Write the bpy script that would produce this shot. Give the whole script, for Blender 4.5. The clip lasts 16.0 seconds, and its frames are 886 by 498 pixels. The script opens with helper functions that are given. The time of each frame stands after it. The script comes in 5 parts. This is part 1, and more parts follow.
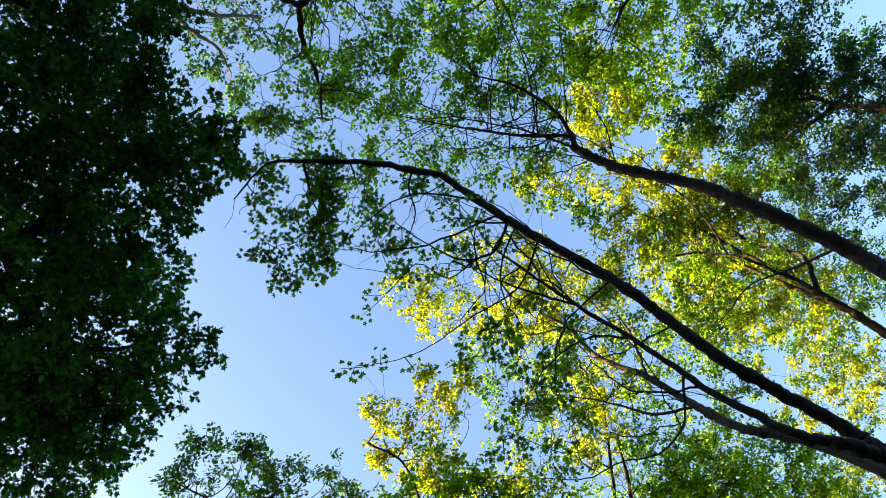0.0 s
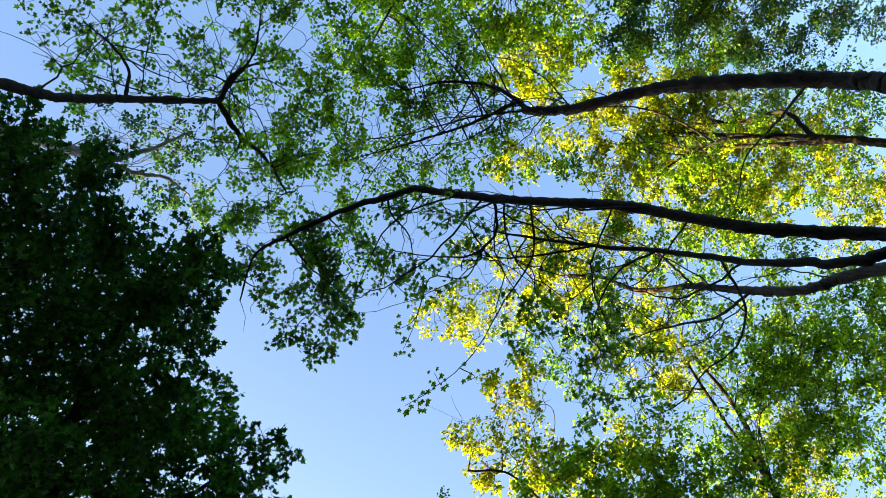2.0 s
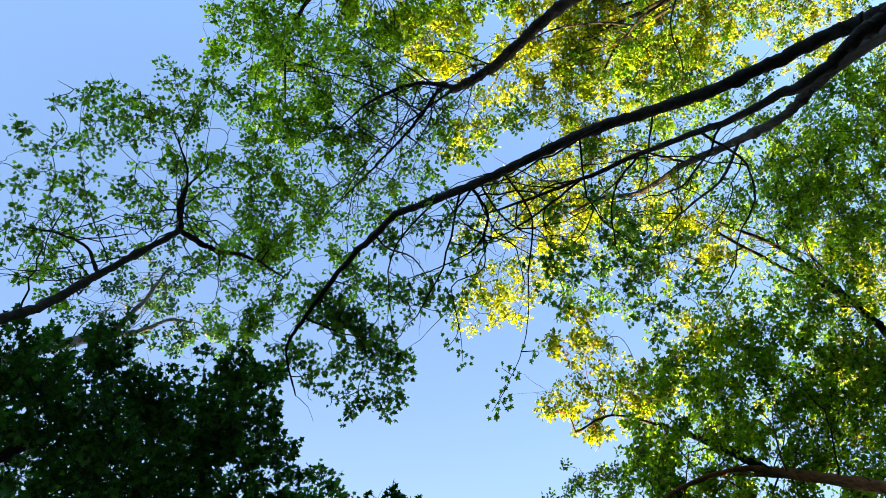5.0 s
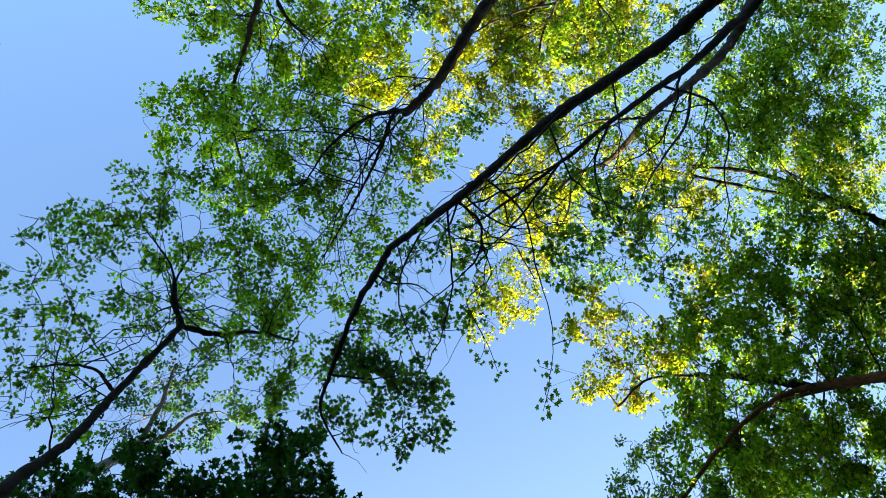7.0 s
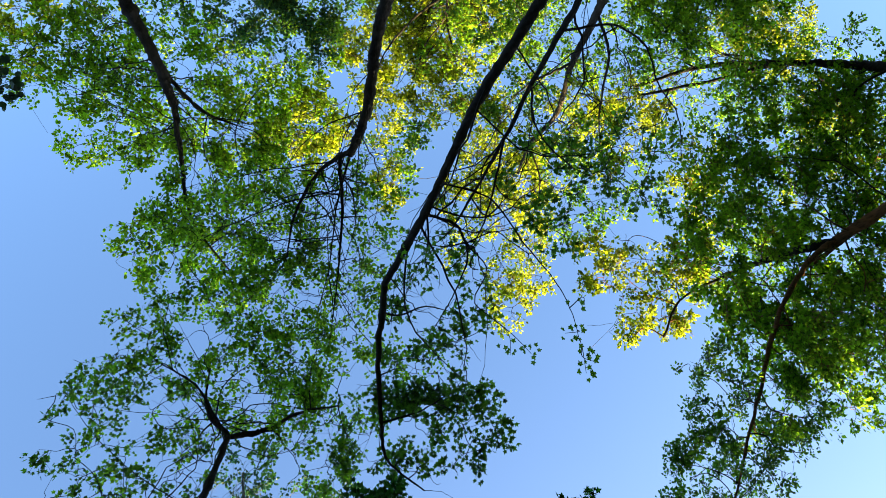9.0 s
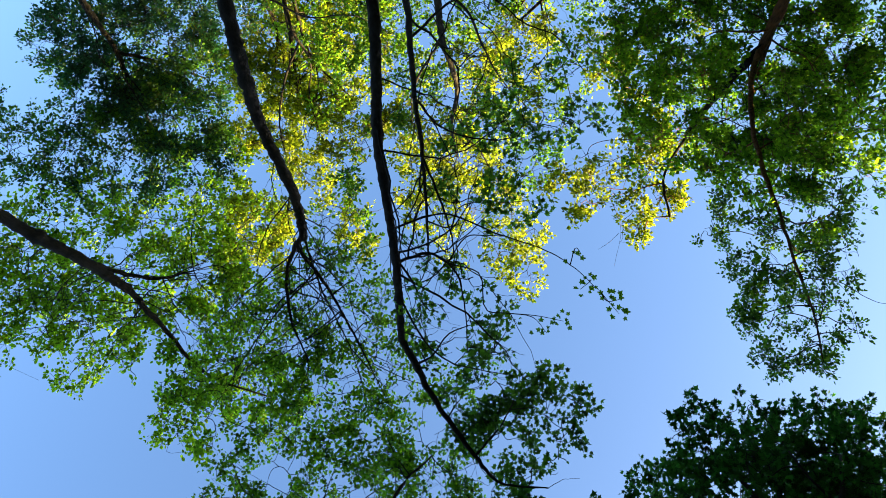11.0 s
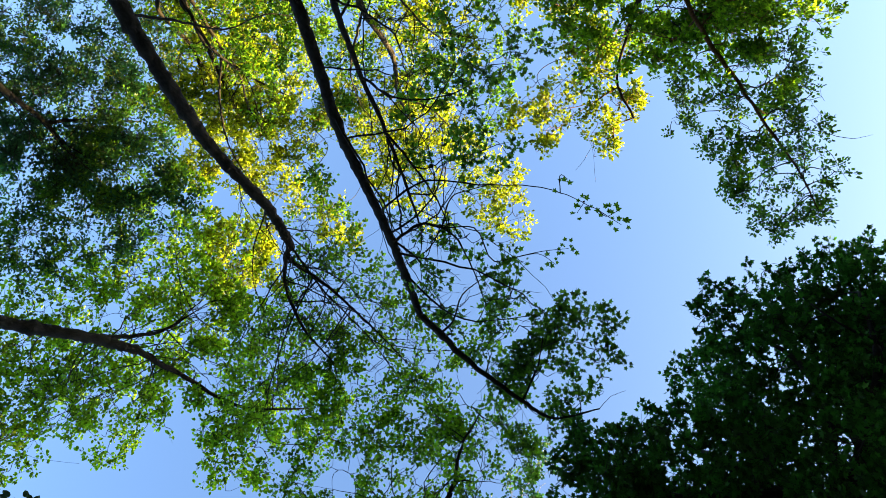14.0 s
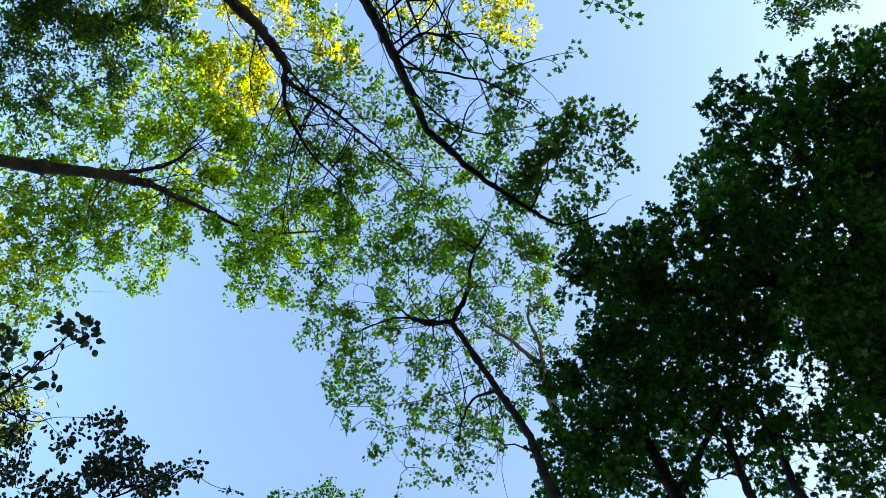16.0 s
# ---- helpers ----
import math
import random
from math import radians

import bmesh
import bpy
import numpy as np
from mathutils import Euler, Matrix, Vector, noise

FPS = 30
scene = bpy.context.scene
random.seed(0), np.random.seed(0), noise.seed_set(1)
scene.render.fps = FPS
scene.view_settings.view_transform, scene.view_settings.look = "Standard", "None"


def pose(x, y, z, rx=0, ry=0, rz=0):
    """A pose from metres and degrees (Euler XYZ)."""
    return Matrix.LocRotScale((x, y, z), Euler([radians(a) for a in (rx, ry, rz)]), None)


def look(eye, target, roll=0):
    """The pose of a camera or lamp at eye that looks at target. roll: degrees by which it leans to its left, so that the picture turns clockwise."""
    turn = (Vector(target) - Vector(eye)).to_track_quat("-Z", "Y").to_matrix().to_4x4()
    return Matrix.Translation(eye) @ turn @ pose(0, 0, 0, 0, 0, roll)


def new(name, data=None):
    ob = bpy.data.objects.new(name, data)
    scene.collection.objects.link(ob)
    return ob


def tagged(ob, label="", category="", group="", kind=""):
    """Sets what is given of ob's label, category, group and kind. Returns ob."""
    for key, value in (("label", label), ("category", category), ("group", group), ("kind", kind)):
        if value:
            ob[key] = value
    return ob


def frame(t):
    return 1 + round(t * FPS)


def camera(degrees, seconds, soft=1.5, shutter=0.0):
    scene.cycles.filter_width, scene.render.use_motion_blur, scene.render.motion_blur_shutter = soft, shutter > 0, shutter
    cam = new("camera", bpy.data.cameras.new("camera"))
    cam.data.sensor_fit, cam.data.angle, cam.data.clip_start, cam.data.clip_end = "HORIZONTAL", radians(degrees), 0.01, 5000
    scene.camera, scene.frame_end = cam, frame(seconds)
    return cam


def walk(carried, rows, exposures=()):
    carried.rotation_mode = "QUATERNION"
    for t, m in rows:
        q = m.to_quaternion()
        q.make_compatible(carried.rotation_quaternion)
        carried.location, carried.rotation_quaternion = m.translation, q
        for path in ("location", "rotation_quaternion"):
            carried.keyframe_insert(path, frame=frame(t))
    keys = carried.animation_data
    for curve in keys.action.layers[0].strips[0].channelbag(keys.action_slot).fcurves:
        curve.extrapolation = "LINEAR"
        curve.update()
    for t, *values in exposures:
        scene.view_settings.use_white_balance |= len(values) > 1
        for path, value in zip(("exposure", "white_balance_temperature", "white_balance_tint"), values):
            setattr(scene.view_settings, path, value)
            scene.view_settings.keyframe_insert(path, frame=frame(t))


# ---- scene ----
cam = camera(70.50, 16.0, soft=0.6)
walk(cam, [
    (0, pose(-0.190, -0.192, 1.552, 164.26, 14.45, -0.65)),
    (0.5, pose(-0.231, -0.139, 1.545, 166.43, 15.55, 4.38)),
    (1, pose(-0.249, -0.096, 1.546, 169.34, 17.03, 12.86)),
    (1.5, pose(-0.219, -0.040, 1.538, 172.18, 18.06, 21.10)),
    (2, pose(-0.170, 0.006, 1.528, 173.97, 18.43, 25.66)),
    (2.5, pose(-0.145, 0.002, 1.516, 175.71, 18.62, 30.29)),
    (3, pose(-0.111, -0.007, 1.502, 177.22, 18.59, 34.58)),
    (3.5, pose(-0.102, 0.001, 1.489, 178.35, 18.62, 38.05)),
    (4, pose(-0.113, 0.010, 1.479, -179.96, 18.63, 44.09)),
    (4.2, pose(-0.123, -0.000, 1.494, -179.04, 18.71, 47.02)),
    (6.3, pose(-0.070, -0.252, 1.591, -172.50, 18.86, 67.19)),
    (6.5, pose(-0.105, -0.257, 1.603, -171.42, 18.74, 69.24)),
    (7, pose(-0.153, -0.286, 1.627, -169.40, 18.48, 73.48)),
    (7.5, pose(-0.214, -0.309, 1.638, -167.57, 18.14, 77.65)),
    (8, pose(-0.273, -0.324, 1.645, -164.84, 16.97, 84.37)),
    (8.2, pose(-0.271, -0.308, 1.628, -163.84, 16.17, 87.37)),
    (10.3, pose(0.127, 0.218, 1.429, -160.76, 5.01, 114.49)),
    (10.5, pose(0.136, 0.229, 1.427, -160.25, 3.85, 118.50)),
    (11, pose(0.145, 0.246, 1.423, -159.37, 0.91, 128.11)),
    (11.5, pose(0.156, 0.239, 1.435, -159.00, -0.15, 133.31)),
    (12, pose(0.177, 0.226, 1.439, -159.03, -0.62, 136.03)),
    (12.5, pose(0.204, 0.191, 1.453, -159.07, -1.31, 139.28)),
    (13, pose(0.224, 0.191, 1.454, -159.25, -1.97, 141.96)),
    (13.5, pose(0.245, 0.177, 1.452, -159.89, -2.51, 143.60)),
    (14, pose(0.260, 0.152, 1.436, -162.92, -3.14, 145.13)),
    (14.5, pose(0.272, 0.116, 1.428, -168.85, -3.62, 146.76)),
    (15, pose(0.277, 0.096, 1.418, -174.49, -3.89, 147.61)),
    (15.5, pose(0.271, 0.075, 1.412, -177.92, -3.98, 148.05)),
    (16, pose(0.262, 0.063, 1.404, -179.39, -3.98, 148.27)),
], exposures=[(0.0, 3.96, 6650, 12.2), (4.0, 4.05, 6700, 12.3), (7.0, 3.90, 6250, 10.7), (10.5, 3.60, 5920, 9.9), (13.0, 3.70, 6080, 10.8), (14.5, 3.91, 6300, 11.6), (16.0, 4.17, 6800, 12.4)])

# ---- light ----
SUN_AZ, SUN_EL = radians(151.0), radians(11.5)
to_sun = Vector((math.cos(SUN_AZ) * math.cos(SUN_EL), math.sin(SUN_AZ) * math.cos(SUN_EL), math.sin(SUN_EL)))
world = bpy.data.worlds.new("sky")
scene.world = world
world.use_nodes = True
sky = world.node_tree.nodes.new("ShaderNodeTexSky")
sky.sky_type, sky.sun_disc = "NISHITA", False
sky.sun_elevation, sky.sun_rotation = SUN_EL, radians(90) - SUN_AZ
sky.air_density, sky.dust_density, sky.ozone_density = 1.0, 3.6, 2.6
back = world.node_tree.nodes["Background"]
back.inputs["Strength"].default_value = 0.052
world.node_tree.links.new(sky.outputs[0], back.inputs["Color"])
sun = new("sun", bpy.data.lights.new("sun", "SUN"))
sun.data.energy, sun.data.angle, sun.data.color = 4.3, radians(0.5), (1.0, 0.66, 0.20)
sun.matrix_world = look(to_sun * 60, (0, 0, 0))


# ---- materials ----
def blank(name):
    mat = bpy.data.materials.new(name)
    mat.use_nodes = True
    tree = mat.node_tree
    tree.nodes.clear()
    return mat, tree.nodes, tree.links


def ramp(nodes, stops):
    node = nodes.new("ShaderNodeValToRGB")
    els = node.color_ramp.elements
    while len(els) < len(stops):
        els.new(0.5)
    for el, (at, col) in zip(els, stops):
        el.position, el.color = at, (*col, 1)
    return node


def leaf_material(name, top, under, through_it, gloss=0.12, share=0.5):
    """A thin leaf: diffuse top, light passing through it, waxy sheen; the hue varies from leaf to leaf and blotches run over it."""
    mat, nodes, links = blank(name)
    out = nodes.new("ShaderNodeOutputMaterial")
    geo = nodes.new("ShaderNodeNewGeometry")
    coord = nodes.new("ShaderNodeTexCoord")
    vein = nodes.new("ShaderNodeTexNoise")
    vein.inputs["Scale"].default_value, vein.inputs["Detail"].default_value = 38.0, 4.0
    bough = nodes.new("ShaderNodeTexNoise")
    bough.inputs["Scale"].default_value, bough.inputs["Detail"].default_value = 0.8, 3.0
    for tex in (vein, bough):
        links.new(coord.outputs["Object"], tex.inputs["Vector"])

    def varied(color):
        hsv = nodes.new("ShaderNodeHueSaturation")
        hsv.inputs["Color"].default_value = (*color, 1)
        hue = nodes.new("ShaderNodeMapRange")
        hue.inputs["To Min"].default_value, hue.inputs["To Max"].default_value = 0.487, 0.53
        links.new(bough.outputs["Fac"], hue.inputs["Value"])
        val = nodes.new("ShaderNodeMapRange")
        val.inputs["To Min"].default_value, val.inputs["To Max"].default_value = 0.25, 1.6
        links.new(geo.outputs["Random Per Island"], val.inputs["Value"])
        spot = nodes.new("ShaderNodeMapRange")
        spot.inputs["To Min"].default_value, spot.inputs["To Max"].default_value = 0.7, 1.3
        links.new(vein.outputs["Fac"], spot.inputs["Value"])
        mul = nodes.new("ShaderNodeMath")
        mul.operation = "MULTIPLY"
        links.new(val.outputs[0], mul.inputs[0])
        links.new(spot.outputs[0], mul.inputs[1])
        links.new(hue.outputs[0], hsv.inputs["Hue"])
        links.new(mul.outputs[0], hsv.inputs["Value"])
        return hsv.outputs[0]

    dif, tra, glo = nodes.new("ShaderNodeBsdfDiffuse"), nodes.new("ShaderNodeBsdfTranslucent"), nodes.new("ShaderNodeBsdfGlossy")
    links.new(varied(top), dif.inputs["Color"])
    links.new(varied(through_it), tra.inputs["Color"])
    glo.inputs["Roughness"].default_value = 0.45
    glo.inputs["Color"].default_value = (*under, 1)
    a, b = nodes.new("ShaderNodeMixShader"), nodes.new("ShaderNodeMixShader")
    a.inputs[0].default_value, b.inputs[0].default_value = share, gloss
    links.new(dif.outputs[0], a.inputs[1])
    links.new(tra.outputs[0], a.inputs[2])
    links.new(a.outputs[0], b.inputs[1])
    links.new(glo.outputs[0], b.inputs[2])
    links.new(b.outputs[0], out.inputs["Surface"])
    return mat


def bark_material(name, dark, light, scale=6.0, stretch=0.18, bump=0.5):
    """Furrowed bark: long ridges along the stem, lichen blotches over them."""
    mat, nodes, links = blank(name)
    out, bsdf = nodes.new("ShaderNodeOutputMaterial"), nodes.new("ShaderNodeBsdfPrincipled")
    coord, mapping = nodes.new("ShaderNodeTexCoord"), nodes.new("ShaderNodeMapping")
    mapping.inputs["Scale"].default_value = (1, 1, stretch)
    ridge, blotch = nodes.new("ShaderNodeTexNoise"), nodes.new("ShaderNodeTexNoise")
    ridge.inputs["Scale"].default_value, ridge.inputs["Detail"].default_value = scale * 6, 6.0
    blotch.inputs["Scale"].default_value, blotch.inputs["Detail"].default_value = scale * 0.6, 5.0
    links.new(coord.outputs["Object"], mapping.inputs["Vector"])
    links.new(mapping.outputs[0], ridge.inputs["Vector"])
    links.new(coord.outputs["Object"], blotch.inputs["Vector"])
    mix = nodes.new("ShaderNodeMath")
    mix.operation = "MULTIPLY_ADD"
    links.new(ridge.outputs["Fac"], mix.inputs[0])
    mix.inputs[1].default_value = 0.55
    half = nodes.new("ShaderNodeMath")
    half.operation = "MULTIPLY"
    half.inputs[1].default_value = 0.5
    links.new(blotch.outputs["Fac"], half.inputs[0])
    links.new(half.outputs[0], mix.inputs[2])
    col = ramp(nodes, [(0.36, dark), (0.66, light)])
    links.new(mix.outputs[0], col.inputs[0])
    links.new(col.outputs[0], bsdf.inputs["Base Color"])
    bsdf.inputs["Roughness"].default_value = 0.9
    bsdf.inputs["Specular IOR Level"].default_value = 0.2
    bmp = nodes.new("ShaderNodeBump")
    bmp.inputs["Strength"].default_value, bmp.inputs["Distance"].default_value = bump, 0.02
    links.new(ridge.outputs["Fac"], bmp.inputs["Height"])
    links.new(bmp.outputs[0], bsdf.inputs["Normal"])
    links.new(bsdf.outputs[0], out.inputs["Surface"])
    return mat


def ground_material():
    mat, nodes, links = blank("leaf_litter")
    out, bsdf = nodes.new("ShaderNodeOutputMaterial"), nodes.new("ShaderNodeBsdfPrincipled")
    coord = nodes.new("ShaderNodeTexCoord")
    fine, wide = nodes.new("ShaderNodeTexNoise"), nodes.new("ShaderNodeTexNoise")
    fine.inputs["Scale"].default_value, fine.inputs["Detail"].default_value = 14.0, 8.0
    wide.inputs["Scale"].default_value, wide.inputs["Detail"].default_value = 0.35, 4.0
    for tex in (fine, wide):
        links.new(coord.outputs["Object"], tex.inputs["Vector"])
    litter = ramp(nodes, [(0.3, (0.02, 0.015, 0.009)), (0.7, (0.075, 0.055, 0.03))])
    grass = ramp(nodes, [(0.3, (0.015, 0.025, 0.008)), (0.7, (0.045, 0.07, 0.018))])
    links.new(fine.outputs["Fac"], litter.inputs[0])
    links.new(fine.outputs["Fac"], grass.inputs[0])
    where = ramp(nodes, [(0.42, (0, 0, 0)), (0.58, (1, 1, 1))])
    links.new(wide.outputs["Fac"], where.inputs[0])
    mix = nodes.new("ShaderNodeMix")
    mix.data_type = "RGBA"
    links.new(where.outputs[0], mix.inputs["Factor"])
    links.new(litter.outputs[0], mix.inputs["A"])
    links.new(grass.outputs[0], mix.inputs["B"])
    links.new(mix.outputs["Result"], bsdf.inputs["Base Color"])
    bsdf.inputs["Roughness"].default_value = 0.95
    bmp = nodes.new("ShaderNodeBump")
    bmp.inputs["Strength"].default_value, bmp.inputs["Distance"].default_value = 0.6, 0.05
    links.new(fine.outputs["Fac"], bmp.inputs["Height"])
    links.new(bmp.outputs[0], bsdf.inputs["Normal"])
    links.new(bsdf.outputs[0], out.inputs["Surface"])
    return mat


LEAF_MAPLE = leaf_material("maple_leaf", (0.050, 0.115, 0.012), (0.5, 0.55, 0.5), (0.235, 0.445, 0.010), 0.025, 0.62)
# Darker copy of the maple leaf: shade on near and inner boughs is in the colour.
LEAF_SHADE = leaf_material("shaded_green_leaf", (0.032, 0.082, 0.024), (0.5, 0.55, 0.55), (0.155, 0.320, 0.014), 0.035, 0.58)
LEAF_OAK = leaf_material("oak_leaf", (0.052, 0.118, 0.010), (0.5, 0.55, 0.45), (0.250, 0.460, 0.010), 0.025, 0.62)
# Young leaf with the yellow of low sun put into its colour.
LEAF_YOUNG_SUNLIT = leaf_material("young_sunlit_leaf", (0.150, 0.190, 0.008), (0.5, 0.5, 0.4), (0.360, 0.440, 0.008), 0.03, 0.58)
LEAF_LIME = leaf_material("lime_green_leaf", (0.085, 0.155, 0.010), (0.5, 0.5, 0.4), (0.335, 0.555, 0.010), 0.03, 0.63)
LEAF_FINE = leaf_material("fine_leaf", (0.030, 0.080, 0.034), (0.5, 0.55, 0.5), (0.050, 0.160, 0.040), 0.05)
LEAF_DARK = leaf_material("dark_leaf", (0.031, 0.088, 0.014), (0.45, 0.55, 0.45), (0.045, 0.150, 0.010), 0.03, 0.4)
LEAF_HOLLY = leaf_material("glossy_leaf", (0.03, 0.06, 0.02), (0.5, 0.55, 0.5), (0.03, 0.06, 0.01), 0.2, 0.35)
# Nearly black: the shade on backlit stems is put into this bark colour.
BARK_DARK_SHADED = bark_material("dark_shaded_bark", (0.005, 0.0045, 0.004), (0.024, 0.021, 0.018), bump=0.9)
BARK_GREY = bark_material("grey_bark", (0.014, 0.012, 0.010), (0.062, 0.055, 0.047), bump=0.9)
# Light red-brown: the glow of low sun on the bark is put into its colour.
BARK_RED_SUNLIT = bark_material("sunlit_red_brown_bark", (0.040, 0.020, 0.012), (0.250, 0.115, 0.050))
BARK_PALE = bark_material("pale_bark", (0.055, 0.058, 0.062), (0.17, 0.175, 0.185))

# ---- shaping tools ----
rng = np.random.default_rng(7)
LEAVES = {
    "maple": ([(0.33, 0, 0.0), (0, 0, 0), (0.04, 0.20, -0.04), (-0.05, 0.38, -0.1), (0.08, 0.45, -0.1), (0.27, 0.30, -0.03), (0.40, 0.55, -0.14), (0.56, 0.50, -0.12), (0.57, 0.22, -0.02),
               (0.88, 0.11, -0.08), (1.0, 0, -0.12), (0.88, -0.11, -0.08), (0.57, -0.22, -0.02), (0.56, -0.50, -0.12), (0.40, -0.55, -0.14), (0.27, -0.30, -0.03),
               (0.08, -0.45, -0.1), (-0.05, -0.38, -0.1), (0.04, -0.20, -0.04)], 0.50),
    "star": ([(0.33, 0, 0.02), (0, 0, 0), (-0.05, 0.40, -0.1), (0.27, 0.27, -0.03), (0.48, 0.56, -0.14), (0.57, 0.2, -0.02), (1.0, 0, -0.12), (0.57, -0.2, -0.02), (0.48, -0.56, -0.14), (0.27, -0.27, -0.03), (-0.05, -0.40, -0.1)], 0.47),
    "lobed": ([(0.4, 0, 0.03), (0, 0, 0), (0.18, 0.40, -0.06), (0.48, 0.26, -0.02), (0.62, 0.34, -0.05), (1.0, 0, -0.08), (0.58, -0.32, -0.05), (0.42, -0.24, -0.02), (0.12, -0.36, -0.06)], 0.42),
    "ovate": ([(0.45, 0, -0.04), (0, 0, 0), (0.15, 0.26, 0.02), (0.45, 0.37, 0.02), (0.78, 0.26, 0), (1.0, 0, -0.05), (0.78, -0.26, 0), (0.45, -0.37, 0.02), (0.15, -0.26, 0.02)], 0.56),
    "kite": ([(0.45, 0, 0.04), (0, 0, 0), (0.42, 0.38, -0.06), (1.0, 0, -0.08), (0.5, -0.36, -0.06)], 0.37),
    "small": ([(0.45, 0, 0.03), (0, 0, 0), (0.3, 0.36, -0.05), (0.7, 0.26, -0.02), (1.0, 0, -0.08), (0.65, -0.3, -0.02), (0.25, -0.34, -0.05)], 0.45),
}


def mesh_of(name, verts, tris, mat, smooth=True):
    """One mesh from arrays of corners and triangles."""
    me = bpy.data.meshes.new(name)
    verts, tris = np.asarray(verts, np.float32), np.asarray(tris, np.int32)
    me.vertices.add(len(verts))
    me.vertices.foreach_set("co", verts.ravel())
    me.loops.add(tris.size)
    me.loops.foreach_set("vertex_index", tris.ravel())
    me.polygons.add(len(tris))
    me.polygons.foreach_set("loop_start", np.arange(0, tris.size, 3, dtype=np.int32))
    me.polygons.foreach_set("use_smooth", np.full(len(tris), smooth))
    me.update(calc_edges=True)
    me.materials.append(mat)
    return me


def part(name, me, parent, label="", kind=""):
    ob = new(name, me)
    ob.parent = parent
    return tagged(ob, label=label, kind=kind)


def spline(points, steps):
    """A smooth line through the points, any number of columns; uneven spacing makes no loops."""
    p = np.asarray(points, float)
    d = np.linalg.norm(np.diff(p[:, :3], axis=0), axis=1) + 1e-6
    slope = np.diff(p, axis=0) / d[:, None]
    m = np.vstack([slope[:1], (slope[:-1] * d[1:, None] + slope[1:] * d[:-1, None]) / (d[1:] + d[:-1])[:, None], slope[-1:]])
    rows = []
    for k in range(len(d)):
        u = np.linspace(0, 1, steps, endpoint=False)[:, None]
        rows.append((2 * u ** 3 - 3 * u ** 2 + 1) * p[k] + (u ** 3 - 2 * u ** 2 + u) * d[k] * m[k] + (3 * u ** 2 - 2 * u ** 3) * p[k + 1] + (u ** 3 - u ** 2) * d[k] * m[k + 1])
    return np.vstack(rows + [p[-1:]])


def tube(line, radii, sides, rough=0.0):
    """Corners and triangles of a tapering, closed stem along a line."""
    line, radii = np.asarray(line, float), np.asarray(radii, float)
    way = np.gradient(line, axis=0)
    way /= np.linalg.norm(way, axis=1)[:, None] + 1e-9
    side = np.cross(way, (0.31, 0.83, 0.46))
    side /= np.linalg.norm(side, axis=1)[:, None] + 1e-9
    other = np.cross(way, side)
    a = np.linspace(0, 2 * np.pi, sides, endpoint=False)
    r = radii[:, None] * (1 + (rough * rng.standard_normal((len(line), sides)) if rough else 0))
    ring = line[:, None] + r[..., None] * (np.cos(a)[None, :, None] * side[:, None] + np.sin(a)[None, :, None] * other[:, None])
    n = len(line)
    verts = np.vstack([ring.reshape(-1, 3), line[-1:] + way[-1:] * radii[-1]])
    i, j = np.meshgrid(np.arange(n - 1), np.arange(sides), indexing="ij")
    k = (j + 1) % sides
    p, q, s, t = i * sides + j, i * sides + k, (i + 1) * sides + k, (i + 1) * sides + j
    tris = np.vstack([np.stack([p, q, s], -1).reshape(-1, 3), np.stack([p, s, t], -1).reshape(-1, 3)])
    m = np.arange(sides)
    cap = np.stack([(n - 1) * sides + m, (n - 1) * sides + (m + 1) % sides, np.full(sides, n * sides)], -1)
    return verts, np.vstack([tris, cap])


class Heap:
    """Collects pieces that become one mesh."""

    def __init__(self):
        self.verts, self.tris, self.count = [], [], 0

    def add(self, verts, tris):
        self.verts.append(verts)
        self.tris.append(tris + self.count)
        self.count += len(verts)

    def mesh(self, name, mat):
        return mesh_of(name, np.vstack(self.verts), np.vstack(self.tris), mat)


def leaf_frames(heading, tilt):
    """Axes of leaves that point along heading and lie roughly level."""
    n = len(heading)
    up = np.array((0, 0, 1.0)) + tilt * rng.standard_normal((n, 3))
    along = heading / (np.linalg.norm(heading, axis=1)[:, None] + 1e-9)
    side = np.cross(up, along)
    side /= np.linalg.norm(side, axis=1)[:, None] + 1e-9
    return along, side, np.cross(along, side)


def scatter_leaves(heap, roots, heading, size, shape, tilt):
    """Leaves of one shape at the roots, each with its own size, tilt and heading."""
    outline, _ = LEAVES[shape]
    outline = np.asarray(outline)
    along, side, up = leaf_frames(heading, tilt)
    s = size * rng.uniform(0.65, 1.2, len(roots))[:, None]
    curl = rng.uniform(0.3, 2.2, len(roots))[:, None]
    o = outline[None]
    verts = roots[:, None] + s[:, None] * (o[..., :1] * along[:, None] + o[..., 1:2] * side[:, None] + o[..., 2:] * curl[:, None] * up[:, None])
    k = len(outline)
    m = np.arange(1, k)
    fan = np.stack([np.zeros(k - 1, int), m, np.roll(m, -1)], -1)
    tris = fan[None] + (np.arange(len(roots)) * k)[:, None, None]
    heap.add(verts.reshape(-1, 3), tris.reshape(-1, 3))


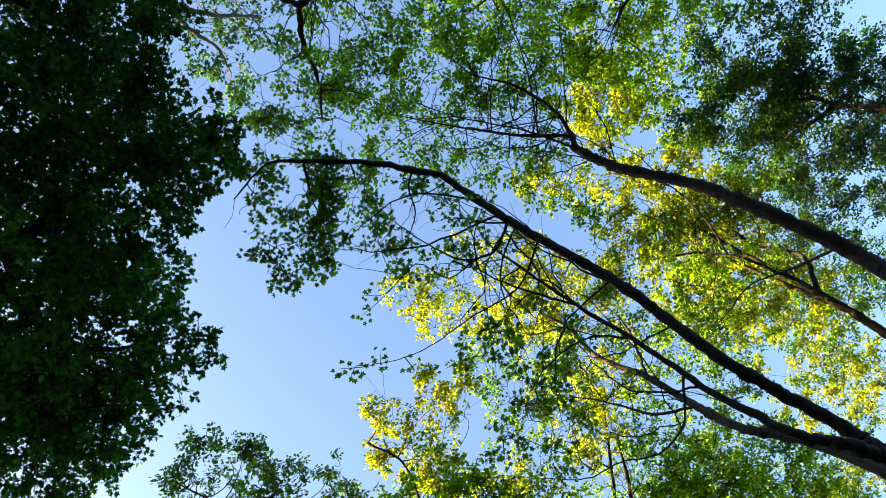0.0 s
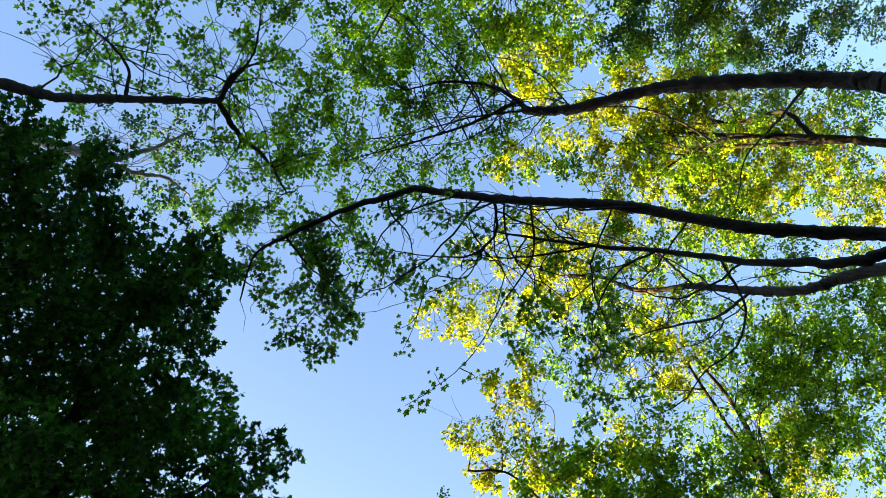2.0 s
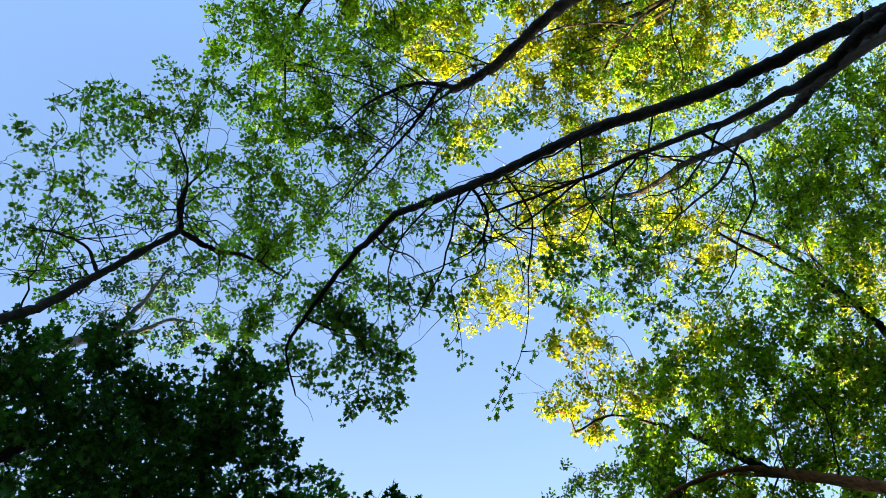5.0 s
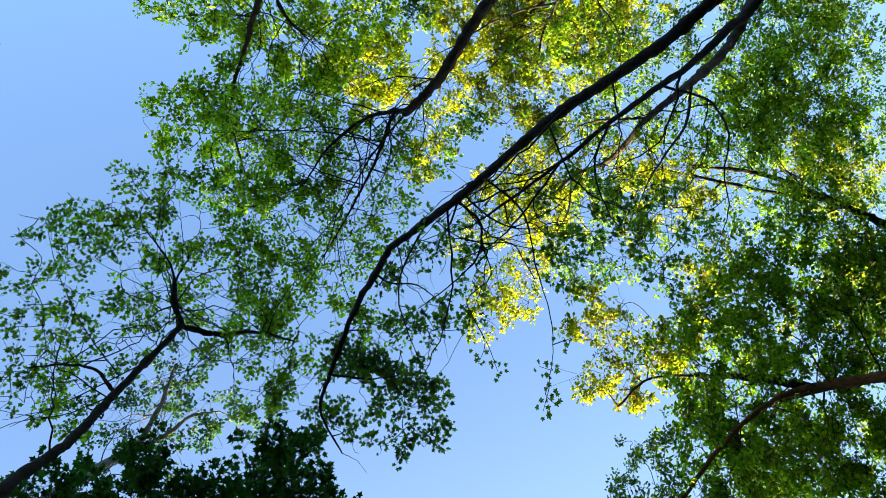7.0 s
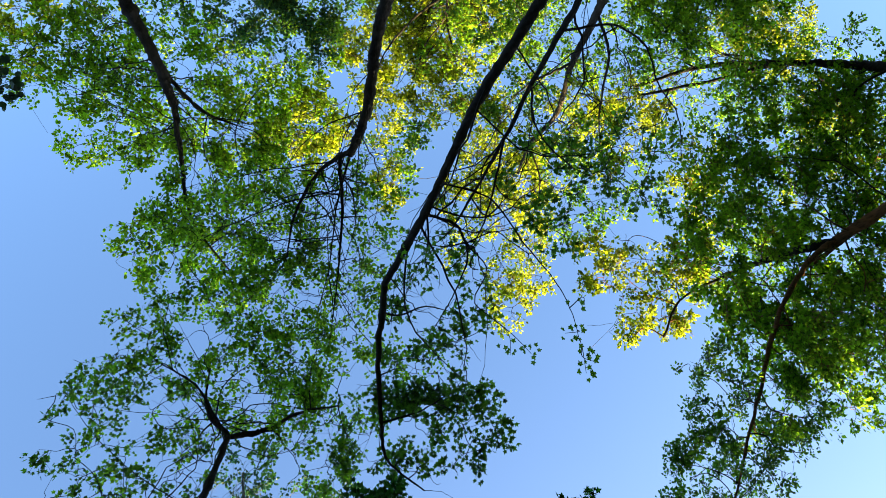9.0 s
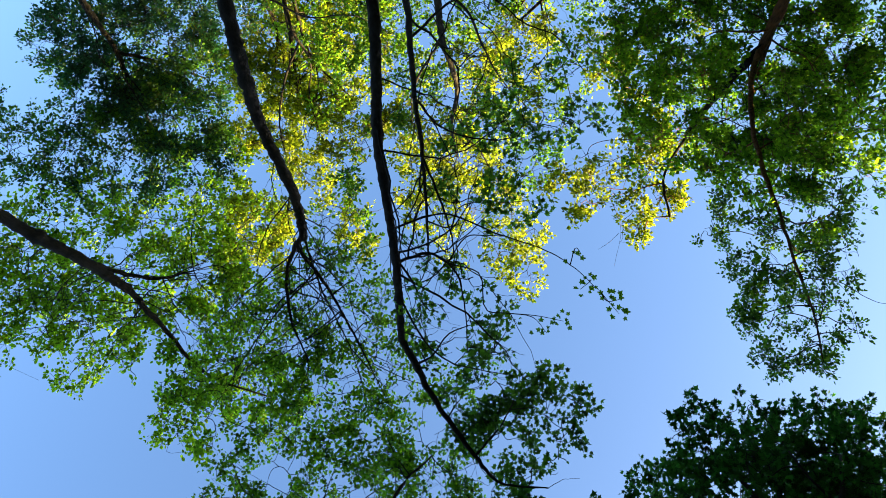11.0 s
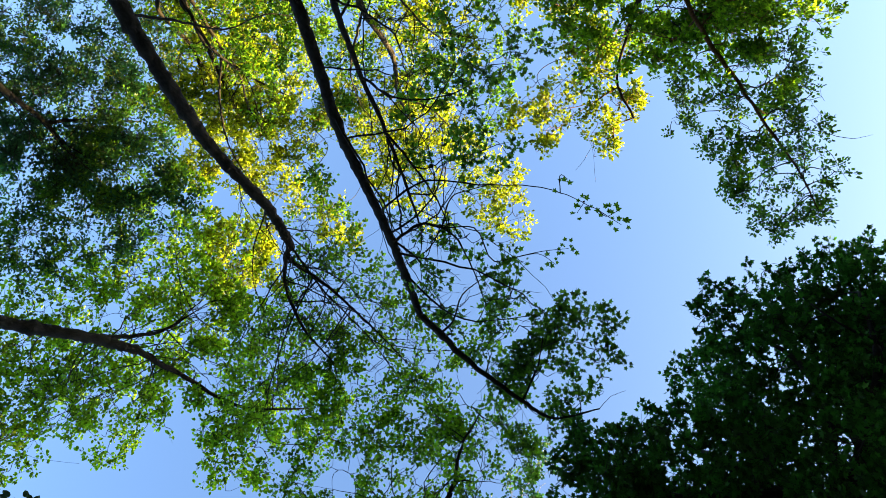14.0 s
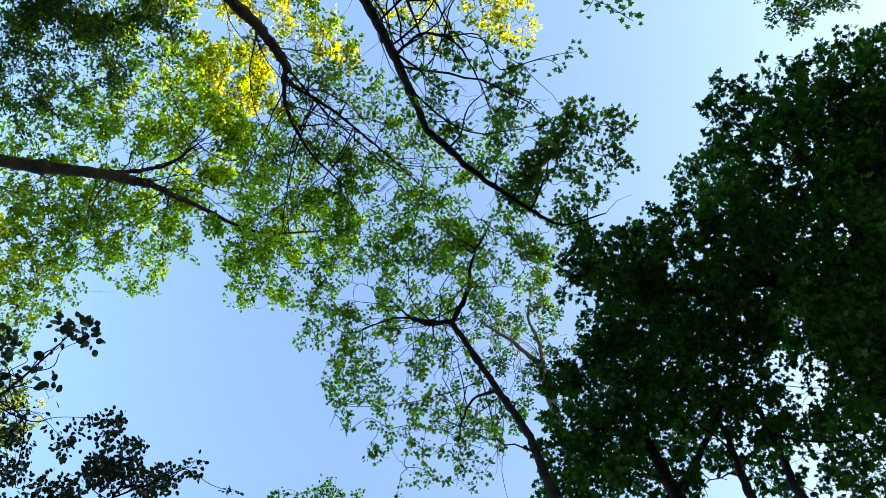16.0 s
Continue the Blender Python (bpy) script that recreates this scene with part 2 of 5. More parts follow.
def sprigs(starts, mids, ends, twig):
    """Many thin three-sided twigs at once, each bent once in the middle."""
    n = len(starts)
    side = np.cross(ends - starts, (0.31, 0.83, 0.46))
    side /= np.linalg.norm(side, axis=1)[:, None] + 1e-9
    other = np.cross(ends - starts, side)
    other /= np.linalg.norm(other, axis=1)[:, None] + 1e-9
    rows = []
    for p, r in ((starts, 0.20), (mids, 0.15), (ends, 0.09)):
        for a in (0.0, 2.094, 4.189):
            rows.append(p + twig * r * (math.cos(a) * side + math.sin(a) * other))
    verts = np.stack(rows, 1).reshape(-1, 3)
    one = [(k + j, k + (j + 1) % 3, k + 3 + j) for k in (0, 3) for j in range(3)] + [(k + (j + 1) % 3, k + 3 + (j + 1) % 3, k + 3 + j) for k in (0, 3) for j in range(3)]
    tris = np.array(one)[None] + (9 * np.arange(n))[:, None, None]
    return verts, tris.reshape(-1, 3)


def grow_bough(tree, limbs, clumps, leaf, bark, shape, size, tilt=0.45, twig=0.016, reach_out=0.075, flat=0.4, ragged=2.0):
    """A bough's foliage: a branch runs from the nearest stem to each clump, forks into branchlets and sprays, and leaves sit along them.
    Returns the stems with the new branches, from which the next bough may grow."""
    wood, green = Heap(), Heap()
    area = LEAVES[shape][1] * size ** 2
    near = [np.linalg.norm(limbs[:, :3] - np.array(c[:3]), axis=1).min() for c in clumps]
    for index in np.argsort(near):
        x, y, z, r, cover = clumps[index]
        hub = np.array((x, y, z))
        gap = np.linalg.norm(limbs[:, :3] - hub, axis=1) + 0.5 * np.maximum(limbs[:, 2] - z + 0.2, 0) + 0.8 * np.maximum(0.012 - limbs[:, 3], 0) / 0.012
        root = limbs[gap.argmin()]
        run = hub - root[:3]
        reach = np.linalg.norm(run)
        bend = rng.standard_normal((2, 3)) * 0.10 * reach
        line = spline([root[:3], root[:3] + 0.33 * run + bend[0], root[:3] + 0.68 * run + bend[1], hub], 4)
        thick = min(root[3] * 0.7, twig * (0.6 + 0.45 * reach))
        radii = np.linspace(max(thick, 0.004), twig * 0.35, len(line))
        wood.add(*tube(line, radii, 5))
        limbs = np.vstack([limbs, np.column_stack([line[3:], radii[3:]])])
        # branchlets, each from the nearest wood that stands already
        nodes = line[len(line) // 3:]
        count = max(3, int(9 * r))
        turn = 2.4 * np.arange(count) + rng.uniform(-0.5, 0.5, count)
        for a, far in zip(turn, r * 0.85 * np.sqrt((np.arange(count) + 0.7) / count)):
            end = hub + (far * math.cos(a), far * math.sin(a), flat * r * rng.normal(0, 0.6))
            start = nodes[(np.linalg.norm(nodes - end, axis=1) + rng.uniform(0, 0.12, len(nodes))).argmin()]
            d = end - start
            side = rng.standard_normal((2, 3)) * 0.13 * np.linalg.norm(d)
            bow = spline([start, start + 0.35 * d + side[0], start + 0.7 * d + side[1], end], 3)
            wood.add(*tube(bow, np.linspace(twig * 0.36, twig * 0.17, len(bow)), 4))
            nodes = np.vstack([nodes, bow[2:]])
        total = int(-math.log(1 - cover) * math.pi * r * r / area)
        sprays = max(4, int(total / 12))
        many = int(sprays * 2.3)
        turn, far = rng.uniform(0, 2 * math.pi, many), r * np.sqrt(rng.uniform(0.0, 1.15, many))
        ends = hub + np.column_stack([far * np.cos(turn), far * np.sin(turn), flat * r * rng.normal(0, 0.5, many) - 0.12 * far])
        thrive = np.array([noise.noise(Vector(e) * ragged) for e in ends]) + rng.uniform(-0.12, 0.12, many)
        ends = ends[np.argsort(-thrive)[:sprays]]
        away = np.linalg.norm(nodes[None] - ends[:, None], axis=2) + rng.uniform(0, 0.06, (sprays, len(nodes)))
        starts = nodes[away.argmin(1)]
        d = ends - starts
        length = np.linalg.norm(d, axis=1)[:, None] + 1e-6
        d *= np.minimum(1, 0.45 / length)
        length = np.minimum(length, 0.45)
        mids = starts + 0.5 * d + rng.standard_normal((sprays, 3)) * 0.14 * length
        wood.add(*sprigs(starts, mids, starts + d, twig))
        owner = rng.integers(0, sprays, total)
        u = rng.uniform(0.12, 1.0, (total, 1)) ** 0.42
        on = (1 - u) ** 2 * starts[owner] + 2 * u * (1 - u) * mids[owner] + u ** 2 * (starts + d)[owner]
        out = rng.standard_normal((total, 3)) * (1, 1, 0.4)
        out /= np.linalg.norm(out, axis=1)[:, None]
        roots = on + out * rng.uniform(0.015, reach_out, (total, 1))
        scatter_leaves(green, roots, out * (1, 1, 0.6) + (0, 0, -0.25) + 0.4 * (d / length)[owner], size, shape, tilt)
    part("branchwork", wood.mesh("branchwork", bark), tree, kind="stuff")
    part("foliage", green.mesh("foliage", leaf), tree, kind="stuff")
    return limbs


def leafy_sprays(tree, limbs, tips):
    """Single sprays at the ends of thin twigs, each leaf an object of its own on a shared mesh."""
    outline = np.asarray(LEAVES["maple"][0])
    k = len(outline)
    m = np.arange(1, k)
    me = mesh_of("leaf", outline, np.stack([np.zeros(k - 1, int), m, np.roll(m, -1)], -1), LEAF_SHADE)
    for x, y, z, count in tips:
        hub = np.array((x, y, z))
        root = limbs[np.linalg.norm(limbs[:, :3] - hub, axis=1).argmin()][:3]
        mid = root + 0.5 * (hub - root) + rng.standard_normal(3) * 0.05
        spray = part("twig", mesh_of("twig", *tube(spline([root, mid, hub], 4), np.linspace(0.006, 0.0025, 9), 5), BARK_DARK_SHADED), tree)
        for i in range(count):
            a = 2.4 * i + rng.uniform(-0.4, 0.4)
            out = np.array((math.cos(a), math.sin(a), rng.uniform(-0.6, 0.1)))
            along, side, up = (v[0] for v in leaf_frames(out[None], 0.4))
            at = hub + (root - hub) / (np.linalg.norm(hub - root) + 1e-6) * rng.uniform(0, 0.12) + out * rng.uniform(0.02, 0.09)
            s = rng.uniform(0.038, 0.062)
            ob = part("leaf", me, spray)
            ob.matrix_basis = Matrix([[*(s * np.array(c)), p] for c, p in zip(zip(along, side, up), at)] + [[0, 0, 0, 1]])


grown = {}


def stem(tree, name, points, bark, sides=12):
    """A trunk or limb through (x, y, z, radius) points, with swollen knots and an uneven skin. Returns its line."""
    line = spline(points, 24 if name == "trunk" else 13)
    wob = rng.standard_normal((len(line), 3))
    wob = 0.5 * wob + 0.25 * np.roll(wob, 1, 0) + 0.25 * np.roll(wob, -1, 0)
    amount = 0.10 if name == "trunk" else 0.22
    line[1:-1, :3] += wob[1:-1] * (line[1:-1, 3:] * amount + (0.0 if name == "trunk" else 0.003))
    # burls and branch collars: short swellings at odd places along the stem
    swell = np.zeros(len(line))
    at = np.arange(len(line))
    for _ in range(max(1, len(line) // 11)):
        swell += rng.uniform(0.08, 0.26) * np.exp(-((at - rng.uniform(0, len(line))) / rng.uniform(0.7, 1.6)) ** 2)
    radii = np.maximum(line[:, 3], 0.002) * (0.97 + 0.045 * rng.standard_normal(len(line)) + swell)
    ob = part(name, mesh_of(name, *tube(line[:, :3], radii, sides, 0.08), bark), tree)
    grown.setdefault(tree.name, []).append((line, ob))
    return line


def bare_twigs(tree, stems, branches, count, bark, longest=2.6):
    """Long thin twigs that leave the stems and arch through the crown, each with a few crooked side shoots."""
    from_these = stems[(stems[:, 3] > 0.010) & (stems[:, 2] > 5.5)]
    done = 0
    for _ in range(count * 12):
        if done == count:
            break
        root = from_these[rng.integers(len(from_these))]
        goal = branches[rng.integers(len(branches))][:3] + rng.standard_normal(3) * 0.15
        run = goal - root[:3]
        reach = np.linalg.norm(run)
        if not 0.7 < reach < longest or run[2] < -0.4:
            continue
        done += 1
        heap = Heap()
        across = np.cross(run, rng.standard_normal(3))
        across *= 0.16 * reach / (np.linalg.norm(across) + 1e-9)
        line = spline([root[:3], root[:3] + 0.3 * run + across, root[:3] + 0.65 * run + 0.8 * across, goal], 5)
        line[1:] += rng.standard_normal((len(line) - 1, 3)) * 0.013
        thick = min(0.5 * root[3], 0.0035 + 0.0032 * reach) * rng.uniform(0.8, 1.4)
        radii = np.linspace(thick, 0.0022, len(line))
        heap.add(*tube(line, radii, 5))
        for k in rng.choice(np.arange(3, len(line) - 1), int(rng.integers(3, 7)), replace=False):
            way = run / reach + rng.standard_normal(3) * 0.8
            way *= rng.uniform(0.2, 0.75) / (np.linalg.norm(way) + 1e-9)
            shoot = spline([line[k], line[k] + 0.5 * way + rng.standard_normal(3) * 0.04, line[k] + way], 4)
            shoot[1:] += rng.standard_normal((len(shoot) - 1, 3)) * 0.008
            heap.add(*tube(shoot, np.linspace(radii[k] * 0.7, 0.0018, len(shoot)), 4))
        bearer = min(grown[tree.name], key=lambda pair: np.linalg.norm(pair[0][:, :3] - root[:3], axis=1).min())[1]
        part("twig", heap.mesh("twig", bark), bearer)


def tree_at(name, x, y, label, category="tree", group="trees round the glade"):
    ob = new(name)
    ob.location = (x, y, 0)
    ob.empty_display_size = 0.5
    return tagged(ob, label=label, category=category, group=group)


def settle(tree):
    """Parts are modelled in world metres: keep them there under their tree."""
    for ob in tree.children:
        ob.matrix_parent_inverse = Matrix.Translation(-tree.location)


# ---- ground ----
bm = bmesh.new()
bmesh.ops.create_circle(bm, cap_ends=True, segments=96, radius=1500)
ground = new("ground", bpy.data.meshes.new("ground"))
bm.to_mesh(ground.data)
bm.free()
ground.data.materials.append(ground_material())
tagged(ground, "brown leaf litter and thin grass under trees", "ground", kind="structure")

# ---- trees ----


def unseen_shade_belt():
    """Unseen wood added all round to hold off low sun and horizon light: thin stems and dense understorey, too far down
    to count.
    """
    wood, green = Heap(), Heap()
    # (number, least and most azimuth, nearest, farthest, lowest and highest top)
    # Tops are set by azimuth to shade some crowns and leave others sunny.
    shade_groves = [(160, 0, 360, 24, 33, 8.5, 12.0), (62, 154, 222, 21, 27, 21, 25), (38, 145.5, 156, 21, 27, 18.0, 20.5), (24, 134, 142, 21, 27, 13.8, 14.8), (56, 98, 134, 21, 27, 13.4, 14.8)]
    stand = [(grove, radians(rng.uniform(*grove[1:3])), rng.uniform(*grove[3:5]), rng.uniform(*grove[5:7])) for grove in shade_groves for _ in range(grove[0])]
    for grove, a, rho, top in stand:
        foot = np.array((rho * math.cos(a), rho * math.sin(a), -0.1))
        head = foot + (*rng.standard_normal(2) * 0.5, top)
        wood.add(*tube(spline([foot, foot * 0.5 + head * 0.5 + rng.standard_normal(3) * 0.2, head], 3), np.linspace(0.16, 0.03, 7), 6))
        for j in range(int(top * (1.35 if grove is not shade_groves[0] else 0.7))):
            hub = foot + (head - foot) * rng.uniform(0.08, 0.95) + rng.standard_normal(3) * (1.2, 1.2, 0.3)
            n = 16
            out = rng.standard_normal((n, 3))
            roots = hub + out * (0.9, 0.9, 0.6)
            roots[:, 2] = np.maximum(roots[:, 2], 0.3)
            scatter_leaves(green, roots, out * (1, 1, 0.4), 0.76, "kite", 0.8)
    belt = tagged(new("woodland"), "unseen woodland added to shade the glade", "woodland", kind="stuff")
    part("branchwork", wood.mesh("branchwork", BARK_DARK_SHADED), belt, kind="stuff")
    part("foliage", green.mesh("foliage", LEAF_DARK), belt, kind="stuff")


unseen_shade_belt()

SPRAYS = [
    (0.60, 2.17, 8.10, 7), (0.58, 2.37, 8.00, 11), (0.67, 2.49, 7.30, 13), (0.94, 2.75, 7.30, 4), (0.25, 2.54, 7.10, 10),
    (0.35, 2.64, 7.10, 7), (0.15, 2.03, 8.80, 12), (0.25, 2.10, 8.80, 10), (-0.22, 2.18, 8.90, 12), (-0.40, 1.88, 8.90, 12),
    (-0.47, 1.77, 8.90, 8), (-0.22, 1.99, 8.90, 10), (0.15, 1.87, 8.90, 10), (-0.07, 1.77, 9.00, 10), (1.02, 1.89, 8.30, 8),
    (0.97, 2.02, 8.30, 8), (1.12, 1.63, 8.40, 9), (-0.56, 1.68, 9.30, 8),
]
maple = tree_at("maple_tree", 4.19, 2.72, "leaning maple with dark, shaded bark and lobed green leaves overhead")
lines = []
lines.append(stem(maple, "trunk", [(4.19, 2.72, -0.15, 0.091), (4.07, 2.60, 1.66, 0.068), (3.87, 2.39, 4.40, 0.060), (3.95, 2.43, 4.60, 0.057), (3.85, 2.37, 4.95, 0.054), (3.33, 2.10, 5.50, 0.050), (2.80, 1.67, 6.45, 0.047), (2.10, 1.28, 7.60, 0.044), (1.59, 0.92, 8.50, 0.040)], BARK_DARK_SHADED))
lines.append(stem(maple, "limb", [(1.59, 0.92, 8.50, 0.041), (0.97, 0.87, 9.10, 0.034), (0.05, 0.86, 9.50, 0.026), (-0.35, 0.93, 9.80, 0.017), (-0.79, 1.38, 9.90, 0.009)], BARK_DARK_SHADED))
lines.append(stem(maple, "limb", [(3.92, 2.42, 4.54, 0.058), (3.69, 2.36, 4.68, 0.050), (3.47, 2.37, 4.84, 0.043), (3.20, 2.32, 5.35, 0.033), (3.08, 2.28, 6.20, 0.025), (2.57, 2.02, 7.30, 0.018), (2.09, 1.70, 8.10, 0.010)], BARK_DARK_SHADED))
lines.append(stem(maple, "twig", [(-0.79, 1.38, 9.90, 0.004), (-0.84, 1.61, 9.90, 0.003), (-0.95, 1.77, 9.90, 0.002)], BARK_DARK_SHADED))
lines.append(stem(maple, "twig", [(2.96, 2.21, 6.47, 0.013), (2.76, 2.44, 7.00, 0.010), (2.50, 2.86, 7.30, 0.007), (2.43, 3.21, 7.50, 0.004)], BARK_DARK_SHADED))
lines.append(stem(maple, "twig", [(3.13, 2.29, 5.88, 0.013), (3.43, 3.15, 6.20, 0.011), (3.38, 3.59, 6.50, 0.009), (3.12, 3.77, 6.70, 0.008), (2.87, 4.06, 6.90, 0.006), (2.45, 4.13, 7.10, 0.004)], BARK_DARK_SHADED))
lines.append(stem(maple, "twig", [(2.68, 2.08, 7.07, 0.014), (2.24, 2.02, 7.50, 0.011), (1.87, 1.88, 7.80, 0.007), (1.59, 1.59, 8.10, 0.004)], BARK_DARK_SHADED))
lines.append(stem(maple, "twig", [(2.68, 2.08, 7.07, 0.012), (2.57, 1.97, 7.50, 0.008), (2.07, 1.94, 7.80, 0.004)], BARK_DARK_SHADED))
lines.append(stem(maple, "twig", [(1.84, 1.85, 7.83, 0.007), (1.82, 1.52, 7.90, 0.007), (2.00, 1.18, 8.10, 0.004)], BARK_DARK_SHADED))
lines.append(stem(maple, "limb", [(2.10, 1.28, 7.60, 0.018), (1.98, 1.69, 7.80, 0.015), (1.76, 1.78, 7.90, 0.011), (1.39, 1.66, 8.10, 0.008), (1.02, 1.42, 8.40, 0.005)], BARK_DARK_SHADED))
lines.append(stem(maple, "limb", [(2.30, 1.39, 7.26, 0.012), (2.17, 1.95, 7.40, 0.010), (1.66, 2.25, 7.40, 0.007), (1.03, 2.56, 7.30, 0.005), (0.52, 2.59, 7.20, 0.003)], BARK_DARK_SHADED))
lines.append(stem(maple, "limb", [(0.09, 0.86, 9.48, 0.015), (0.18, 1.38, 9.40, 0.010), (0.36, 1.72, 9.20, 0.005)], BARK_DARK_SHADED))
limbs = np.vstack(lines)
stems = limbs
limbs = grow_bough(maple, limbs, [
    (1.42, 1.21, 9.05, 0.43, 0.38), (0.73, 1.15, 9.55, 0.49, 0.63), (0.64, 1.67, 9.64, 0.59, 0.66), (0.10, 1.31, 9.74, 0.50, 0.63),
    (0.08, 1.74, 9.12, 0.39, 0.53), (0.17, 2.16, 9.21, 0.26, 0.68), (-0.37, 1.89, 8.97, 0.30, 0.58), (-0.22, 2.13, 8.80, 0.20, 0.68),
    (-0.59, 1.44, 10.21, 0.44, 0.43), (-0.52, 1.53, 8.85, 0.17, 0.38), (0.78, 1.81, 8.82, 0.38, 0.31), (1.30, 1.80, 9.00, 0.35, 0.34),
    (-0.34, 1.07, 10.16, 0.35, 0.43), (0.50, 0.96, 9.69, 0.42, 0.30),
], LEAF_SHADE, BARK_DARK_SHADED, "star", 0.060, tilt=0.75)
limbs = grow_bough(maple, limbs, [
    (2.02, 1.50, 8.49, 0.59, 0.17), (1.61, 1.97, 8.21, 0.43, 0.21), (1.01, 1.89, 7.83, 0.20, 0.38), (1.46, 1.23, 7.56, 0.32, 0.19),
    (2.07, 1.97, 8.31, 0.38, 0.19), (2.23, 2.26, 7.62, 0.42, 0.29), (2.18, 2.64, 7.98, 0.45, 0.29), (2.35, 3.18, 7.92, 0.46, 0.34),
    (2.61, 3.32, 7.68, 0.46, 0.34), (2.45, 3.64, 7.50, 0.42, 0.34), (2.22, 4.05, 7.80, 0.32, 0.38), (3.09, 3.28, 7.98, 0.48, 0.36),
    (1.89, 2.95, 7.92, 0.30, 0.29), (1.70, 2.52, 7.98, 0.29, 0.19), (2.95, 3.79, 7.50, 0.39, 0.29), (2.78, 2.77, 7.68, 0.37, 0.36),
], LEAF_SHADE, BARK_DARK_SHADED, "star", 0.060, tilt=0.75)
bare_twigs(maple, stems, limbs[len(stems):], 24, BARK_DARK_SHADED)
leafy_sprays(maple, limbs, SPRAYS)
settle(maple)

pale = tree_at("tree", 6.75, 3.75, "slim pale grey tree with few yellow-green leaves")
lines = []
lines.append(stem(pale, "trunk", [(6.75, 3.75, -0.15, 0.130), (6.30, 3.97, 3.56, 0.098), (5.85, 4.19, 7.28, 0.074), (5.63, 4.33, 7.71, 0.067), (5.45, 4.40, 8.51, 0.061), (5.25, 4.39, 9.46, 0.051), (4.95, 4.51, 10.58, 0.041), (4.84, 4.34, 11.55, 0.030), (4.59, 4.31, 12.28, 0.018)], BARK_GREY))
lines.append(stem(pale, "limb", [(5.25, 4.39, 9.46, 0.020), (5.21, 4.05, 9.77, 0.020), (5.26, 3.82, 10.28, 0.014), (5.13, 3.66, 10.99, 0.009), (4.79, 3.78, 12.10, 0.004)], BARK_GREY))
lines.append(stem(pale, "limb", [(4.84, 4.34, 11.55, 0.016), (4.37, 4.67, 12.08, 0.016), (4.04, 4.83, 12.80, 0.010), (3.49, 5.13, 13.62, 0.004)], BARK_GREY))
lines.append(stem(pale, "limb", [(5.45, 4.40, 8.51, 0.022), (4.98, 4.63, 8.79, 0.022), (4.63, 4.70, 9.29, 0.016), (4.24, 4.93, 10.05, 0.010), (3.72, 5.20, 10.49, 0.005)], BARK_GREY))
limbs = np.vstack(lines)
stems = limbs
limbs = grow_bough(pale, limbs, [
    (4.64, 4.69, 12.75, 0.65, 0.42), (4.13, 5.15, 14.02, 0.64, 0.38), (3.72, 5.45, 15.38, 0.62, 0.42), (5.28, 3.95, 11.38, 0.54, 0.34),
    (5.26, 3.99, 12.99, 0.60, 0.38), (4.38, 4.94, 9.79, 0.48, 0.38), (3.91, 5.32, 10.48, 0.45, 0.38), (5.17, 4.10, 14.47, 0.59, 0.42),
    (4.80, 4.53, 9.67, 0.38, 0.30),
], LEAF_YOUNG_SUNLIT, BARK_GREY, "kite", 0.072, twig=0.018, tilt=0.8)
bare_twigs(pale, stems, limbs[len(stems):], 14, BARK_DARK_SHADED)
settle(pale)

birch_b = tree_at("maple_tree", 6.97, 2.14, "tall dark maple forking into leafy green crown")
lines = []
lines.append(stem(birch_b, "trunk", [(6.97, 2.14, -0.15, 0.170), (6.76, 2.10, 2.51, 0.127), (6.43, 2.03, 6.37, 0.113), (6.52, 1.91, 7.07, 0.104), (5.90, 1.49, 8.20, 0.094), (5.46, 1.27, 9.07, 0.084), (4.55, 1.07, 10.11, 0.075), (4.26, 0.88, 10.63, 0.065)], BARK_DARK_SHADED))
lines.append(stem(birch_b, "limb", [(4.26, 0.88, 10.63, 0.018), (3.62, 0.66, 11.16, 0.014), (2.67, 0.48, 11.77, 0.009), (1.77, 0.17, 12.11, 0.004)], BARK_DARK_SHADED))
lines.append(stem(birch_b, "limb", [(6.31, 1.77, 7.44, 0.019), (6.22, 2.24, 8.03, 0.016), (6.20, 2.63, 8.63, 0.012), (6.30, 3.51, 9.33, 0.008), (6.05, 3.98, 9.85, 0.005)], BARK_DARK_SHADED))
lines.append(stem(birch_b, "limb", [(3.83, 0.73, 10.98, 0.014), (3.75, -0.27, 11.42, 0.011), (3.50, -1.34, 11.94, 0.007), (3.26, -2.02, 12.20, 0.004)], BARK_DARK_SHADED))
lines.append(stem(birch_b, "twig", [(2.67, 0.48, 11.77, 0.012), (2.02, 0.52, 11.94, 0.008), (1.20, 0.36, 12.11, 0.004)], BARK_DARK_SHADED))
lines.append(stem(birch_b, "limb", [(4.30, 0.91, 10.55, 0.044), (4.27, 0.46, 11.16, 0.032), (3.62, -0.02, 11.59, 0.021), (2.94, -0.19, 11.94, 0.009)], BARK_DARK_SHADED))
lines.append(stem(birch_b, "limb", [(4.28, 0.74, 10.77, 0.032), (3.43, 0.73, 11.24, 0.023), (2.57, 0.62, 11.59, 0.014), (1.87, 0.50, 11.85, 0.006)], BARK_DARK_SHADED))
limbs = np.vstack(lines)
stems = limbs
